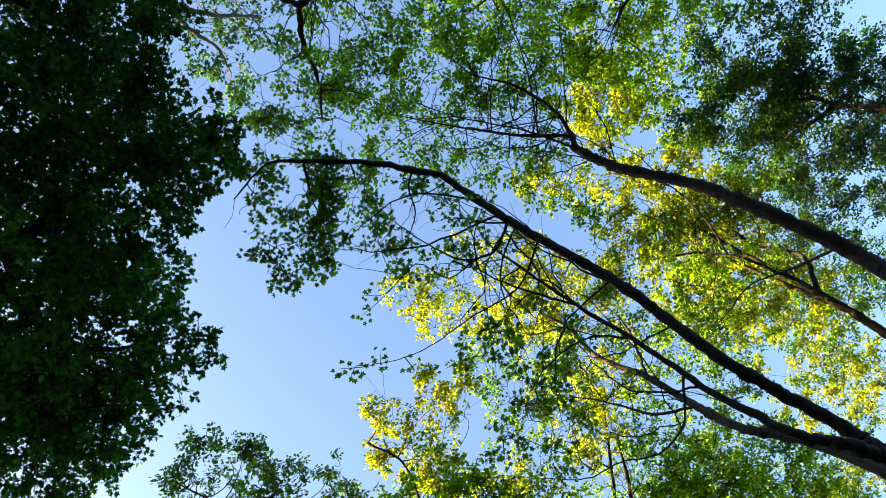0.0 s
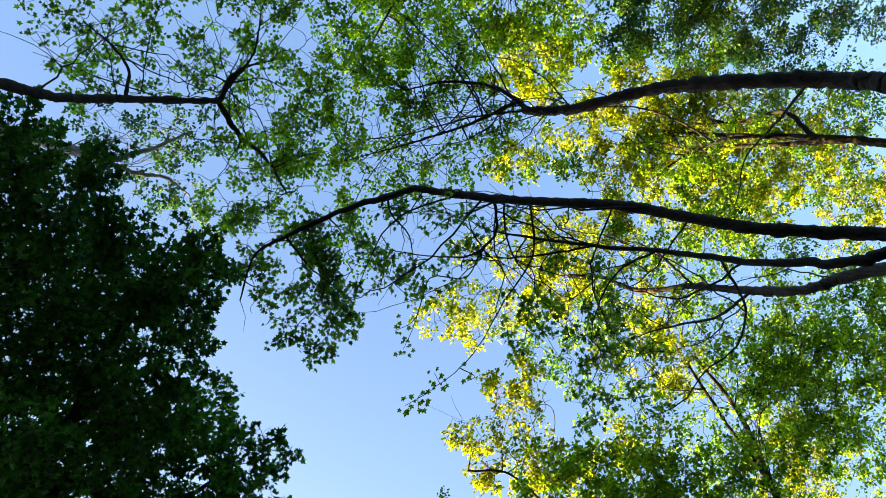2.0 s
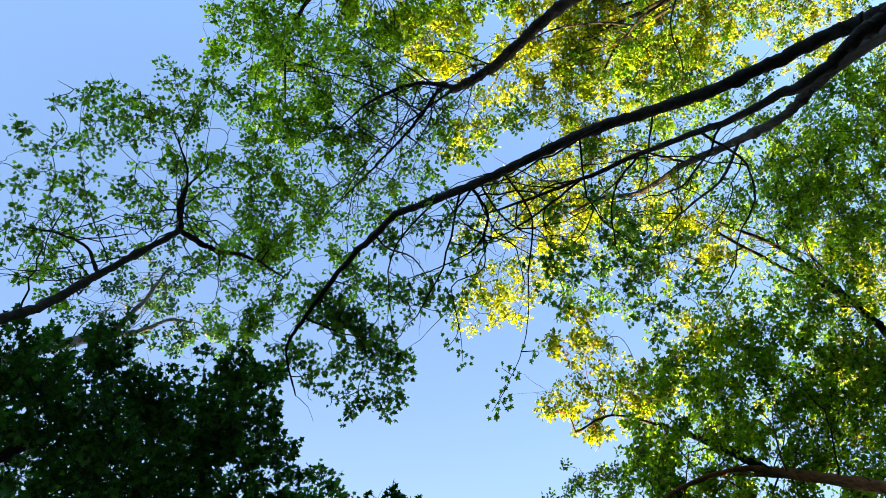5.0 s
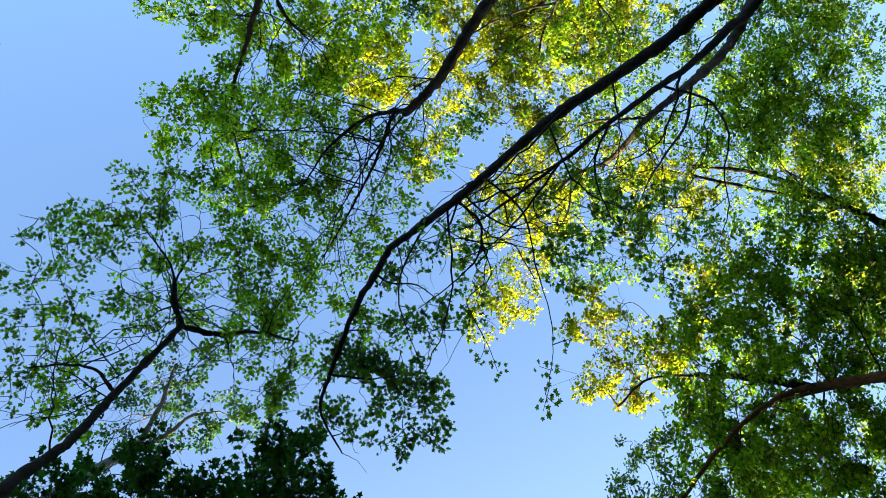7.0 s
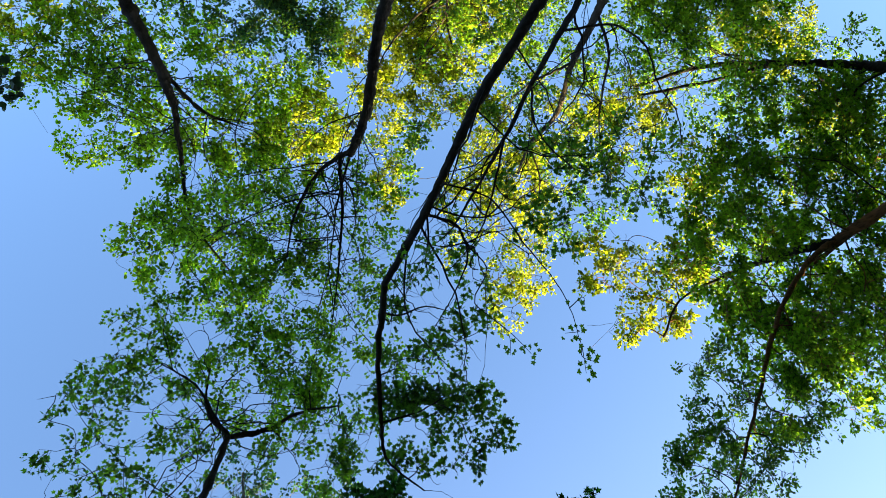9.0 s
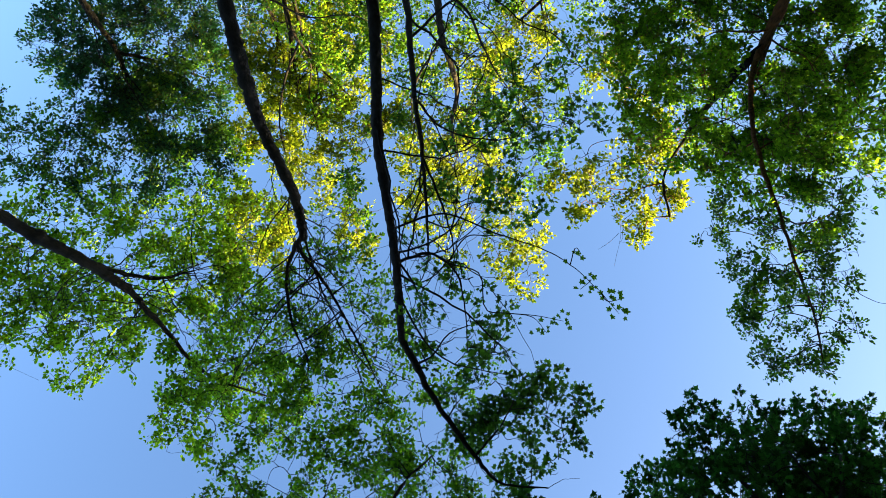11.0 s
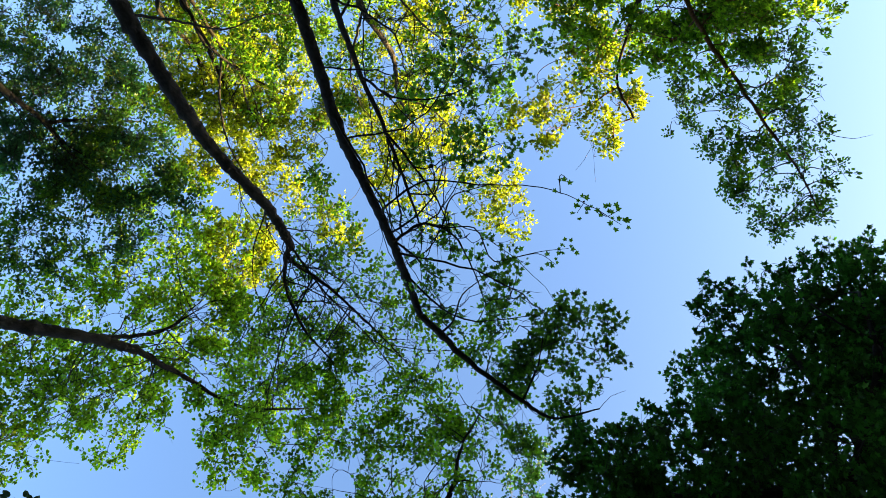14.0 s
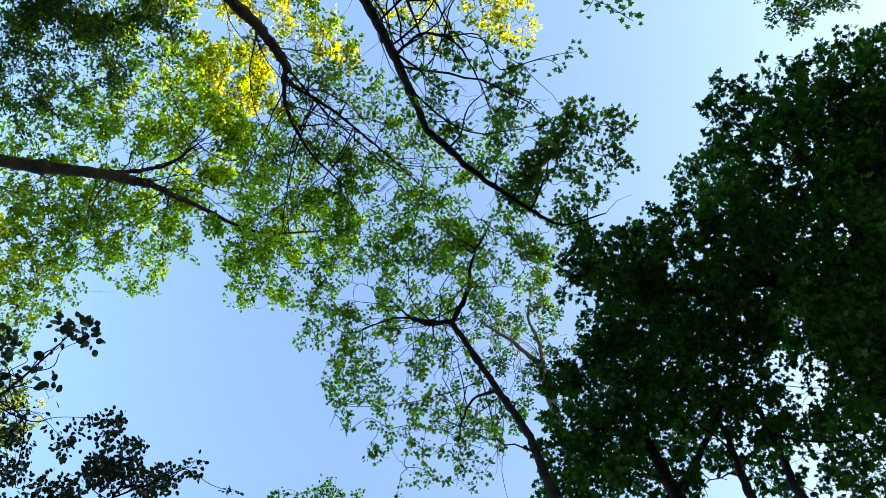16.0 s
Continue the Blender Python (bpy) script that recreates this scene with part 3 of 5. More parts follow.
limbs = grow_bough(birch_b, limbs, [
    (3.86, -1.80, 11.37, 0.54, 0.44), (3.21, -2.02, 11.99, 0.56, 0.49), (3.73, -1.24, 12.27, 0.69, 0.33), (4.36, -0.66, 11.57, 0.66, 0.32),
    (3.80, 0.25, 11.90, 0.67, 0.53), (3.11, -0.42, 12.22, 0.67, 0.31), (3.19, 0.33, 12.20, 0.68, 0.33), (4.09, 0.77, 11.57, 0.55, 0.49),
    (2.48, -1.45, 11.57, 0.52, 0.44), (2.43, -0.77, 12.10, 0.55, 0.34), (2.91, 1.11, 11.89, 0.65, 0.40), (2.43, 0.80, 12.20, 0.67, 0.49),
    (2.18, 0.06, 12.37, 0.67, 0.31), (4.04, 1.48, 11.16, 0.54, 0.44), (3.49, 1.19, 11.48, 0.54, 0.39), (3.46, -1.97, 11.16, 0.42, 0.35),
], LEAF_MAPLE, BARK_DARK_SHADED, "small", 0.062, twig=0.02, tilt=0.6)
limbs = grow_bough(birch_b, limbs, [
    (1.82, 0.78, 12.62, 0.80, 0.53), (2.35, -0.19, 12.35, 0.78, 0.38), (3.22, -0.47, 12.20, 0.90, 0.34), (3.25, 0.47, 12.20, 0.68, 0.33),
    (4.50, -0.30, 12.51, 0.72, 0.32), (0.94, 1.65, 11.99, 0.64, 0.39), (1.27, -0.17, 12.10, 0.64, 0.49), (3.86, -1.16, 12.62, 0.84, 0.33),
    (2.30, -0.98, 12.10, 0.66, 0.34), (3.41, 1.28, 12.31, 0.57, 0.20), (0.87, -0.79, 12.51, 0.67, 0.49), (5.15, 1.91, 12.62, 0.63, 0.44),
], LEAF_MAPLE, BARK_DARK_SHADED, "small", 0.062, twig=0.02, tilt=0.6)
bare_twigs(birch_b, stems, limbs[len(stems):], 46, BARK_DARK_SHADED)
settle(birch_b)

yellow = tree_at("tree", 11.05, 4.69, "tall tree with sunlit yellow-green spring crown")
lines = []
# Stems use the near-black bark, so their shade is in the colour; branchwork stays grey.
lines.append(stem(yellow, "trunk", [(11.05, 4.69, -0.15, 0.173), (10.94, 4.68, 3.49, 0.129), (10.78, 4.65, 9.30, 0.115), (10.85, 4.49, 10.20, 0.094), (10.39, 4.07, 11.40, 0.073), (9.79, 3.59, 13.30, 0.051), (9.42, 3.14, 15.00, 0.030)], BARK_DARK_SHADED))
lines.append(stem(yellow, "limb", [(10.34, 4.03, 11.56, 0.040), (9.12, 3.48, 11.00, 0.035), (8.55, 3.23, 11.50, 0.029), (8.40, 3.36, 12.50, 0.023), (8.37, 3.11, 13.50, 0.016), (7.80, 2.86, 14.10, 0.010)], BARK_DARK_SHADED))
lines.append(stem(yellow, "limb", [(8.49, 3.28, 11.92, 0.026), (8.56, 2.71, 12.90, 0.023), (8.26, 2.17, 13.80, 0.017), (7.52, 1.83, 14.40, 0.010)], BARK_DARK_SHADED))
lines.append(stem(yellow, "limb", [(10.39, 4.07, 11.40, 0.060), (10.72, 3.56, 12.30, 0.045), (10.41, 3.54, 13.50, 0.030), (9.97, 2.81, 14.70, 0.015)], BARK_DARK_SHADED))
lines.append(stem(yellow, "limb", [(10.58, 4.25, 10.90, 0.060), (10.23, 4.11, 12.30, 0.045), (9.22, 3.74, 13.50, 0.030), (8.41, 4.12, 14.50, 0.015)], BARK_DARK_SHADED))
limbs = np.vstack(lines)
stems = limbs
limbs = grow_bough(yellow, limbs, [
    (5.72, 2.30, 15.38, 0.54, 0.65), (6.04, 2.57, 14.93, 0.38, 0.65), (7.07, 0.38, 15.15, 0.86, 0.75), (7.61, 0.68, 14.78, 0.70, 0.75),
    (6.31, -0.31, 14.32, 0.58, 0.52), (8.52, 2.05, 14.55, 0.72, 0.75), (10.02, 2.35, 15.30, 0.87, 0.75), (8.95, 3.04, 14.32, 1.05, 0.75),
    (10.67, 3.80, 15.00, 1.07, 0.75), (8.31, 3.33, 14.47, 0.88, 0.65), (10.84, 2.34, 14.25, 0.69, 0.65), (11.85, 2.69, 14.40, 0.99, 0.75),
    (12.60, 4.09, 14.55, 0.95, 0.71), (11.39, 4.89, 14.40, 1.09, 0.71), (10.07, 5.09, 14.40, 1.05, 0.65), (9.47, 4.57, 15.30, 0.88, 0.65),
    (14.08, 6.18, 14.70, 0.93, 0.65), (12.64, 6.39, 15.15, 1.00, 0.65), (13.18, 5.02, 14.40, 0.78, 0.65),
], LEAF_YOUNG_SUNLIT, BARK_GREY, "kite", 0.086, twig=0.02, tilt=0.9)
limbs = grow_bough(yellow, limbs, [
    (5.58, 4.06, 15.18, 0.59, 0.61), (4.73, 4.03, 13.90, 0.45, 0.61), (6.07, 4.46, 14.72, 0.62, 0.52), (5.66, 4.98, 14.88, 0.70, 0.65),
    (4.61, 5.34, 14.35, 0.67, 0.65), (5.73, 5.90, 14.57, 0.86, 0.65), (6.06, 5.18, 13.97, 0.60, 0.65), (2.82, 4.94, 14.80, 0.56, 0.57),
    (2.95, 5.27, 14.20, 0.40, 0.61), (3.33, 4.36, 14.20, 0.39, 0.52), (6.83, 4.44, 14.05, 0.76, 0.53), (7.46, 3.78, 14.50, 0.79, 0.53),
    (8.65, 5.85, 15.10, 0.87, 0.46), (4.05, 4.90, 14.80, 0.60, 0.42), (7.82, 2.39, 15.10, 0.72, 0.53),
], LEAF_YOUNG_SUNLIT, BARK_GREY, "kite", 0.086, twig=0.02, tilt=0.9)
limbs = grow_bough(yellow, limbs, [
    (9.82, 2.71, 14.10, 0.97, 0.75), (8.93, 2.82, 14.70, 0.97, 0.75), (9.74, 4.26, 15.30, 1.05, 0.75), (10.72, 4.12, 14.70, 1.05, 0.75),
    (9.63, 1.58, 15.00, 0.75, 0.75), (8.81, 1.01, 14.25, 0.47, 0.65), (7.32, 2.33, 14.10, 0.74, 0.65), (6.74, 2.42, 15.15, 0.62, 0.65),
    (8.47, 2.01, 15.30, 0.65, 0.65), (7.26, 3.23, 14.10, 0.75, 0.65), (12.20, 5.45, 15.15, 1.34, 0.75), (10.70, 5.89, 14.55, 1.07, 0.75),
    (5.04, 1.98, 14.10, 0.44, 0.75), (7.10, 0.61, 15.15, 0.70, 0.65), (7.61, 4.25, 14.10, 0.77, 0.65), (10.52, 2.38, 14.85, 0.69, 0.65),
    (10.18, 5.43, 15.30, 1.08, 0.71), (6.94, 1.31, 14.55, 0.60, 0.53), (6.51, -0.11, 14.25, 0.65, 0.65),
], LEAF_YOUNG_SUNLIT, BARK_GREY, "kite", 0.086, twig=0.02, tilt=0.9)
limbs = grow_bough(yellow, limbs, [
    (4.72, 3.58, 13.95, 0.55, 0.61), (4.35, 3.82, 14.55, 0.43, 0.61), (4.37, 4.39, 13.50, 0.68, 0.52), (5.54, 5.38, 14.70, 0.77, 0.60),
    (6.21, 7.73, 13.50, 0.78, 0.60), (2.41, 4.37, 14.55, 0.63, 0.61), (2.82, 4.07, 13.50, 0.52, 0.52), (2.38, 4.98, 14.40, 0.35, 0.61),
    (3.61, 3.68, 14.55, 0.56, 0.37), (5.68, 4.06, 13.65, 0.70, 0.37), (6.32, 6.90, 14.40, 0.80, 0.40), (6.93, 6.53, 13.35, 0.76, 0.40),
    (7.08, 4.68, 14.70, 0.79, 0.40),
], LEAF_YOUNG_SUNLIT, BARK_GREY, "kite", 0.086, twig=0.02, tilt=0.9)
limbs = grow_bough(yellow, limbs, [
    (12.61, 5.44, 14.10, 1.13, 0.53), (12.78, 6.75, 13.35, 1.14, 0.53), (14.68, 7.30, 13.50, 1.24, 0.53), (12.85, 8.03, 13.65, 0.98, 0.43),
    (10.08, 4.54, 13.35, 0.82, 0.43), (15.02, 9.23, 14.55, 1.11, 0.53), (13.47, 5.20, 13.65, 1.15, 0.53), (13.20, 4.35, 14.70, 0.97, 0.53),
    (10.61, 3.55, 13.95, 0.85, 0.47),
], LEAF_YOUNG_SUNLIT, BARK_GREY, "kite", 0.086, twig=0.02, tilt=0.9)
bare_twigs(yellow, stems, limbs[len(stems):], 26, BARK_DARK_SHADED)
settle(yellow)

thin = tree_at("tree", 4.99, 9.80, "slender twin-stemmed tree with yellow-green leaves")
lines = []
lines.append(stem(thin, "trunk", [(4.99, 9.80, -0.15, 0.128), (4.81, 9.66, 3.16, 0.095), (4.56, 9.40, 8.40, 0.085), (5.00, 9.27, 9.00, 0.071), (5.69, 8.80, 10.00, 0.058), (6.37, 8.14, 11.20, 0.044), (6.60, 7.40, 12.30, 0.030)], BARK_DARK_SHADED))
lines.append(stem(thin, "limb", [(5.69, 8.80, 10.00, 0.050), (5.96, 8.47, 10.90, 0.038), (6.26, 7.55, 12.00, 0.027), (6.53, 7.05, 12.80, 0.015)], BARK_DARK_SHADED))
limbs = np.vstack(lines)
stems = limbs
limbs = grow_bough(thin, limbs, [
    (4.75, 5.60, 11.25, 0.75, 0.47), (4.60, 5.38, 12.30, 0.79, 0.41), (8.58, 7.88, 12.45, 0.98, 0.53), (7.31, 7.99, 11.40, 0.90, 0.59),
    (9.65, 8.45, 12.15, 1.02, 0.59), (12.22, 9.66, 12.60, 1.17, 0.59), (9.59, 9.32, 12.30, 0.88, 0.59), (6.47, 6.75, 11.55, 0.56, 0.41),
    (3.73, 5.95, 12.15, 0.71, 0.42), (3.91, 6.67, 11.93, 0.66, 0.38), (3.56, 5.09, 12.45, 0.64, 0.33), (4.98, 5.19, 11.55, 0.50, 0.47),
    (12.50, 8.09, 11.85, 0.92, 0.38),
], LEAF_MAPLE, BARK_DARK_SHADED, "kite", 0.073, twig=0.02, tilt=0.9)
limbs = grow_bough(thin, limbs, [
    (7.39, 4.59, 12.15, 0.77, 0.47), (8.16, 5.31, 12.15, 0.74, 0.47), (9.45, 3.80, 12.30, 0.76, 0.53), (11.15, 5.16, 12.75, 0.85, 0.47),
    (11.63, 5.67, 11.85, 0.84, 0.41), (11.70, 4.59, 11.85, 0.83, 0.47), (12.14, 3.84, 11.85, 0.84, 0.59), (11.24, 6.90, 12.15, 0.69, 0.35),
    (6.97, 6.07, 11.85, 0.71, 0.41), (6.31, 5.05, 12.00, 0.68, 0.41), (11.49, 3.63, 12.15, 0.82, 0.53), (8.82, 6.28, 11.55, 0.60, 0.35),
    (7.18, 8.71, 12.90, 0.82, 0.42),
], LEAF_MAPLE, BARK_DARK_SHADED, "kite", 0.073, twig=0.02, tilt=0.9)
limbs = grow_bough(thin, limbs, [
    (5.85, 5.62, 12.25, 0.55, 0.59), (6.79, 7.15, 13.53, 0.63, 0.59), (6.88, 7.85, 13.30, 0.64, 0.59), (6.27, 8.20, 12.93, 0.50, 0.47),
    (13.77, 6.73, 12.70, 0.77, 0.70), (13.63, 7.49, 12.40, 0.68, 0.47), (15.37, 10.90, 13.60, 1.14, 0.56), (13.07, 9.67, 12.40, 0.80, 0.56),
    (10.86, 6.58, 13.22, 0.39, 0.59), (11.89, 5.99, 12.85, 0.53, 0.59),
], LEAF_YOUNG_SUNLIT, BARK_DARK_SHADED, "kite", 0.073, twig=0.02, tilt=0.9)
limbs = grow_bough(thin, limbs, [
    (8.68, 10.63, 12.45, 1.07, 0.64), (7.83, 10.93, 12.90, 0.89, 0.47), (7.70, 11.17, 11.70, 0.86, 0.47), (6.48, 12.65, 12.75, 0.92, 0.47),
    (6.03, 7.32, 12.30, 0.66, 0.47), (5.55, 7.43, 11.70, 0.42, 0.56), (6.13, 6.54, 12.75, 0.66, 0.59),
], LEAF_YOUNG_SUNLIT, BARK_DARK_SHADED, "kite", 0.073, twig=0.02, tilt=0.9)
limbs = grow_bough(thin, limbs, [
    (6.79, 11.27, 13.30, 1.07, 0.47), (6.72, 9.92, 13.30, 0.85, 0.42), (7.85, 13.08, 12.85, 0.96, 0.42), (5.90, 11.43, 12.55, 0.86, 0.42),
], LEAF_OAK, BARK_DARK_SHADED, "kite", 0.073, twig=0.02, tilt=0.9)
limbs = grow_bough(thin, limbs, [
    (6.32, 6.48, 10.15, 0.76, 0.59), (7.57, 7.03, 10.30, 0.83, 0.59), (8.15, 6.55, 9.55, 0.94, 0.53), (6.50, 7.11, 9.85, 0.65, 0.53),
    (7.80, 8.04, 10.00, 0.71, 0.59), (5.68, 6.81, 9.85, 0.62, 0.33), (5.59, 5.58, 9.85, 0.58, 0.35), (4.01, 6.12, 10.15, 0.57, 0.28),
    (5.01, 10.82, 10.15, 0.75, 0.47), (3.58, 8.74, 9.10, 0.61, 0.47),
], LEAF_MAPLE, BARK_DARK_SHADED, "kite", 0.073, twig=0.02, tilt=0.9)
limbs = grow_bough(thin, limbs, [
    (8.75, 6.86, 9.60, 0.84, 0.59), (9.12, 7.57, 9.45, 0.87, 0.59), (8.10, 7.53, 9.75, 0.70, 0.53), (6.52, 6.43, 9.45, 0.74, 0.53),
    (7.52, 8.11, 9.30, 0.69, 0.59), (7.02, 8.00, 9.75, 0.82, 0.59), (6.69, 5.74, 9.45, 0.48, 0.41), (9.33, 8.83, 10.20, 0.79, 0.47),
    (5.65, 6.62, 9.15, 0.59, 0.35), (10.09, 8.00, 9.75, 0.93, 0.59),
], LEAF_LIME, BARK_DARK_SHADED, "kite", 0.073, twig=0.02, tilt=0.9)
limbs = grow_bough(thin, limbs, [
    (9.55, 12.86, 13.20, 1.21, 0.53), (8.34, 11.03, 12.75, 1.09, 0.47), (7.48, 11.09, 12.15, 0.87, 0.42), (6.03, 13.26, 13.35, 0.86, 0.38),
], LEAF_YOUNG_SUNLIT, BARK_DARK_SHADED, "kite", 0.073, twig=0.02, tilt=0.9)
limbs = grow_bough(thin, limbs, [
    (6.60, 6.89, 9.30, 0.76, 0.64), (6.46, 7.85, 9.45, 0.80, 0.64), (6.14, 6.62, 9.75, 0.63, 0.47), (6.08, 8.11, 10.35, 0.83, 0.42),
    (7.88, 9.56, 10.05, 0.93, 0.59), (8.67, 11.52, 10.50, 1.05, 0.42), (5.22, 8.47, 9.90, 0.67, 0.42), (4.57, 8.59, 9.15, 0.76, 0.47),
    (5.52, 9.81, 9.30, 0.70, 0.42),
], LEAF_MAPLE, BARK_DARK_SHADED, "kite", 0.073, twig=0.02, tilt=0.9)
limbs = grow_bough(thin, limbs, [
    (8.33, 3.83, 12.45, 0.80, 0.59), (7.38, 4.59, 11.55, 0.68, 0.53), (9.31, 5.60, 12.60, 0.87, 0.59), (5.96, 4.44, 11.40, 0.63, 0.47),
    (7.14, 5.93, 12.00, 0.71, 0.47), (7.07, 3.13, 12.30, 0.61, 0.41),
], LEAF_MAPLE, BARK_DARK_SHADED, "kite", 0.073, twig=0.02, tilt=0.9)
limbs = grow_bough(thin, limbs, [
    (7.19, 3.52, 11.00, 0.57, 0.53), (8.13, 4.62, 11.45, 0.62, 0.59), (8.36, 5.86, 11.00, 0.71, 0.59), (8.70, 6.79, 10.55, 0.73, 0.59),
    (10.51, 9.48, 11.60, 0.89, 0.59), (10.06, 9.78, 10.55, 0.85, 0.59), (5.21, 2.17, 11.45, 0.46, 0.47), (5.61, 3.33, 11.45, 0.54, 0.53),
    (7.25, 6.37, 10.40, 0.54, 0.47),
], LEAF_SHADE, BARK_DARK_SHADED, "kite", 0.073, twig=0.02, tilt=0.9)
bare_twigs(thin, stems, limbs[len(stems):], 16, BARK_DARK_SHADED)
settle(thin)

oak = tree_at("tree", 2.54, 8.84, "broad tree with sunlit reddish-brown trunk and dense leaves")
lines = []
lines.append(stem(oak, "trunk", [(2.54, 8.84, -0.15, 0.150), (2.55, 8.83, 2.78, 0.112), (2.56, 8.77, 7.40, 0.100), (2.39, 8.54, 8.00, 0.087), (2.09, 8.41, 9.50, 0.075)], BARK_RED_SUNLIT))
# Same tree, near-black bark: this limb's shade is painted in.
lines.append(stem(oak, "limb", [(2.09, 8.41, 9.50, 0.075), (2.07, 8.10, 10.00, 0.062), (2.07, 7.82, 10.60, 0.050), (1.98, 7.48, 11.30, 0.037)], BARK_DARK_SHADED))
lines.append(stem(oak, "limb", [(2.09, 8.41, 9.50, 0.055), (1.90, 8.09, 9.70, 0.049), (1.51, 7.74, 9.90, 0.042), (0.84, 7.31, 10.10, 0.036), (0.03, 7.00, 10.30, 0.029), (-0.74, 6.59, 10.40, 0.023), (-1.47, 6.17, 10.40, 0.016), (-1.99, 5.75, 10.40, 0.010)], BARK_RED_SUNLIT))
lines.append(stem(oak, "limb", [(2.34, 8.52, 8.25, 0.060), (2.21, 8.76, 9.40, 0.045), (1.85, 8.54, 10.30, 0.030)], BARK_RED_SUNLIT))
lines.append(stem(oak, "twig", [(-0.92, 6.48, 10.40, 0.008), (-1.44, 6.89, 10.40, 0.006), (-1.92, 7.05, 10.40, 0.004), (-2.17, 7.29, 10.40, 0.002)], BARK_RED_SUNLIT))
lines.append(stem(oak, "twig", [(-1.35, 6.24, 10.40, 0.007), (-1.63, 6.68, 10.40, 0.005), (-2.18, 6.38, 10.40, 0.002)], BARK_RED_SUNLIT))
lines.append(stem(oak, "twig", [(1.98, 7.48, 11.30, 0.007), (3.00, 6.20, 11.90, 0.006), (2.26, 6.04, 12.10, 0.005), (1.54, 5.74, 12.10, 0.003), (1.04, 5.10, 12.10, 0.002)], BARK_RED_SUNLIT))
lines.append(stem(oak, "twig", [(1.46, 5.63, 12.10, 0.003), (1.44, 5.28, 12.10, 0.003), (1.46, 5.10, 12.10, 0.002)], BARK_RED_SUNLIT))
# Shade painted in here too, by the near-black bark.
lines.append(stem(oak, "limb", [(1.98, 7.48, 11.30, 0.024), (1.72, 6.91, 11.80, 0.024), (1.11, 6.55, 12.00, 0.024)], BARK_DARK_SHADED))
limbs = np.vstack(lines)
stems = limbs
limbs = grow_bough(oak, limbs, [
    (3.60, 6.11, 9.45, 0.64, 0.49), (3.88, 7.49, 10.08, 0.84, 0.63), (3.49, 8.06, 9.54, 0.95, 0.68), (2.72, 6.33, 9.90, 0.65, 0.63),
    (2.67, 7.11, 9.45, 0.88, 0.73), (2.96, 8.87, 9.72, 0.87, 0.68), (3.44, 10.04, 9.81, 1.08, 0.63), (2.01, 9.75, 9.68, 0.77, 0.63),
    (1.08, 8.59, 9.54, 0.83, 0.73), (1.85, 6.27, 9.81, 0.53, 0.63), (0.57, 7.81, 9.72, 0.68, 0.68), (0.06, 8.94, 10.59, 0.57, 0.49),
    (0.99, 6.37, 9.54, 0.46, 0.60), (1.31, 8.33, 10.36, 0.61, 0.60), (4.18, 8.76, 9.54, 0.88, 0.60), (4.67, 7.82, 9.99, 0.75, 0.49),
    (0.36, 7.69, 10.27, 0.53, 0.54),
], LEAF_OAK, BARK_RED_SUNLIT, "kite", 0.079, tilt=0.8)
limbs = grow_bough(oak, limbs, [
    (2.09, 9.74, 8.85, 0.99, 0.68), (1.22, 9.60, 9.39, 1.00, 0.68), (3.22, 10.99, 9.39, 1.11, 0.68), (3.56, 9.76, 9.12, 0.90, 0.63),
    (4.26, 9.25, 9.03, 1.01, 0.63), (4.98, 8.72, 9.57, 1.03, 0.60), (4.07, 10.97, 9.21, 1.12, 0.63), (5.23, 7.43, 9.48, 0.72, 0.49),
    (0.50, 8.40, 9.03, 0.68, 0.63),
], LEAF_OAK, BARK_RED_SUNLIT, "kite", 0.079, tilt=0.8)
limbs = grow_bough(oak, limbs, [
    (3.90, 7.21, 10.76, 0.57, 0.44), (3.50, 7.53, 10.04, 0.85, 0.58), (2.74, 6.79, 10.22, 0.70, 0.54), (2.96, 8.34, 10.76, 1.05, 0.63),
    (3.12, 8.83, 9.95, 0.91, 0.54), (1.97, 6.01, 10.13, 0.49, 0.48), (2.20, 8.09, 11.66, 0.95, 0.58), (2.09, 8.82, 11.02, 0.94, 0.58),
    (2.07, 9.24, 10.04, 0.91, 0.54), (0.91, 8.70, 10.40, 0.89, 0.54), (1.07, 7.87, 10.76, 0.68, 0.48), (1.21, 7.23, 10.67, 0.48, 0.35),
    (0.86, 9.56, 10.31, 0.93, 0.48), (1.88, 7.63, 11.93, 0.40, 0.44), (4.18, 9.34, 10.67, 0.84, 0.48), (4.16, 10.03, 10.31, 0.86, 0.44),
    (3.29, 10.12, 9.95, 0.84, 0.44), (1.59, 10.08, 10.31, 0.83, 0.48), (4.42, 7.55, 10.22, 0.38, 0.28),
], LEAF_OAK, BARK_RED_SUNLIT, "kite", 0.079, tilt=0.8)
limbs = grow_bough(oak, limbs, [
    (-0.02, 9.13, 11.11, 0.74, 0.60), (0.10, 7.55, 10.68, 0.60, 0.49), (0.06, 6.36, 10.12, 0.38, 0.49), (-0.53, 6.01, 10.12, 0.37, 0.49),
    (-0.57, 7.51, 10.21, 0.59, 0.49), (-0.71, 7.23, 10.66, 0.48, 0.49), (-0.58, 9.31, 11.02, 0.54, 0.49), (-0.15, 10.04, 10.57, 0.69, 0.40),
    (0.42, 6.74, 10.30, 0.34, 0.49), (0.49, 8.16, 10.54, 0.63, 0.60), (-0.69, 5.48, 9.94, 0.26, 0.49),
], LEAF_OAK, BARK_RED_SUNLIT, "kite", 0.079, tilt=0.8)
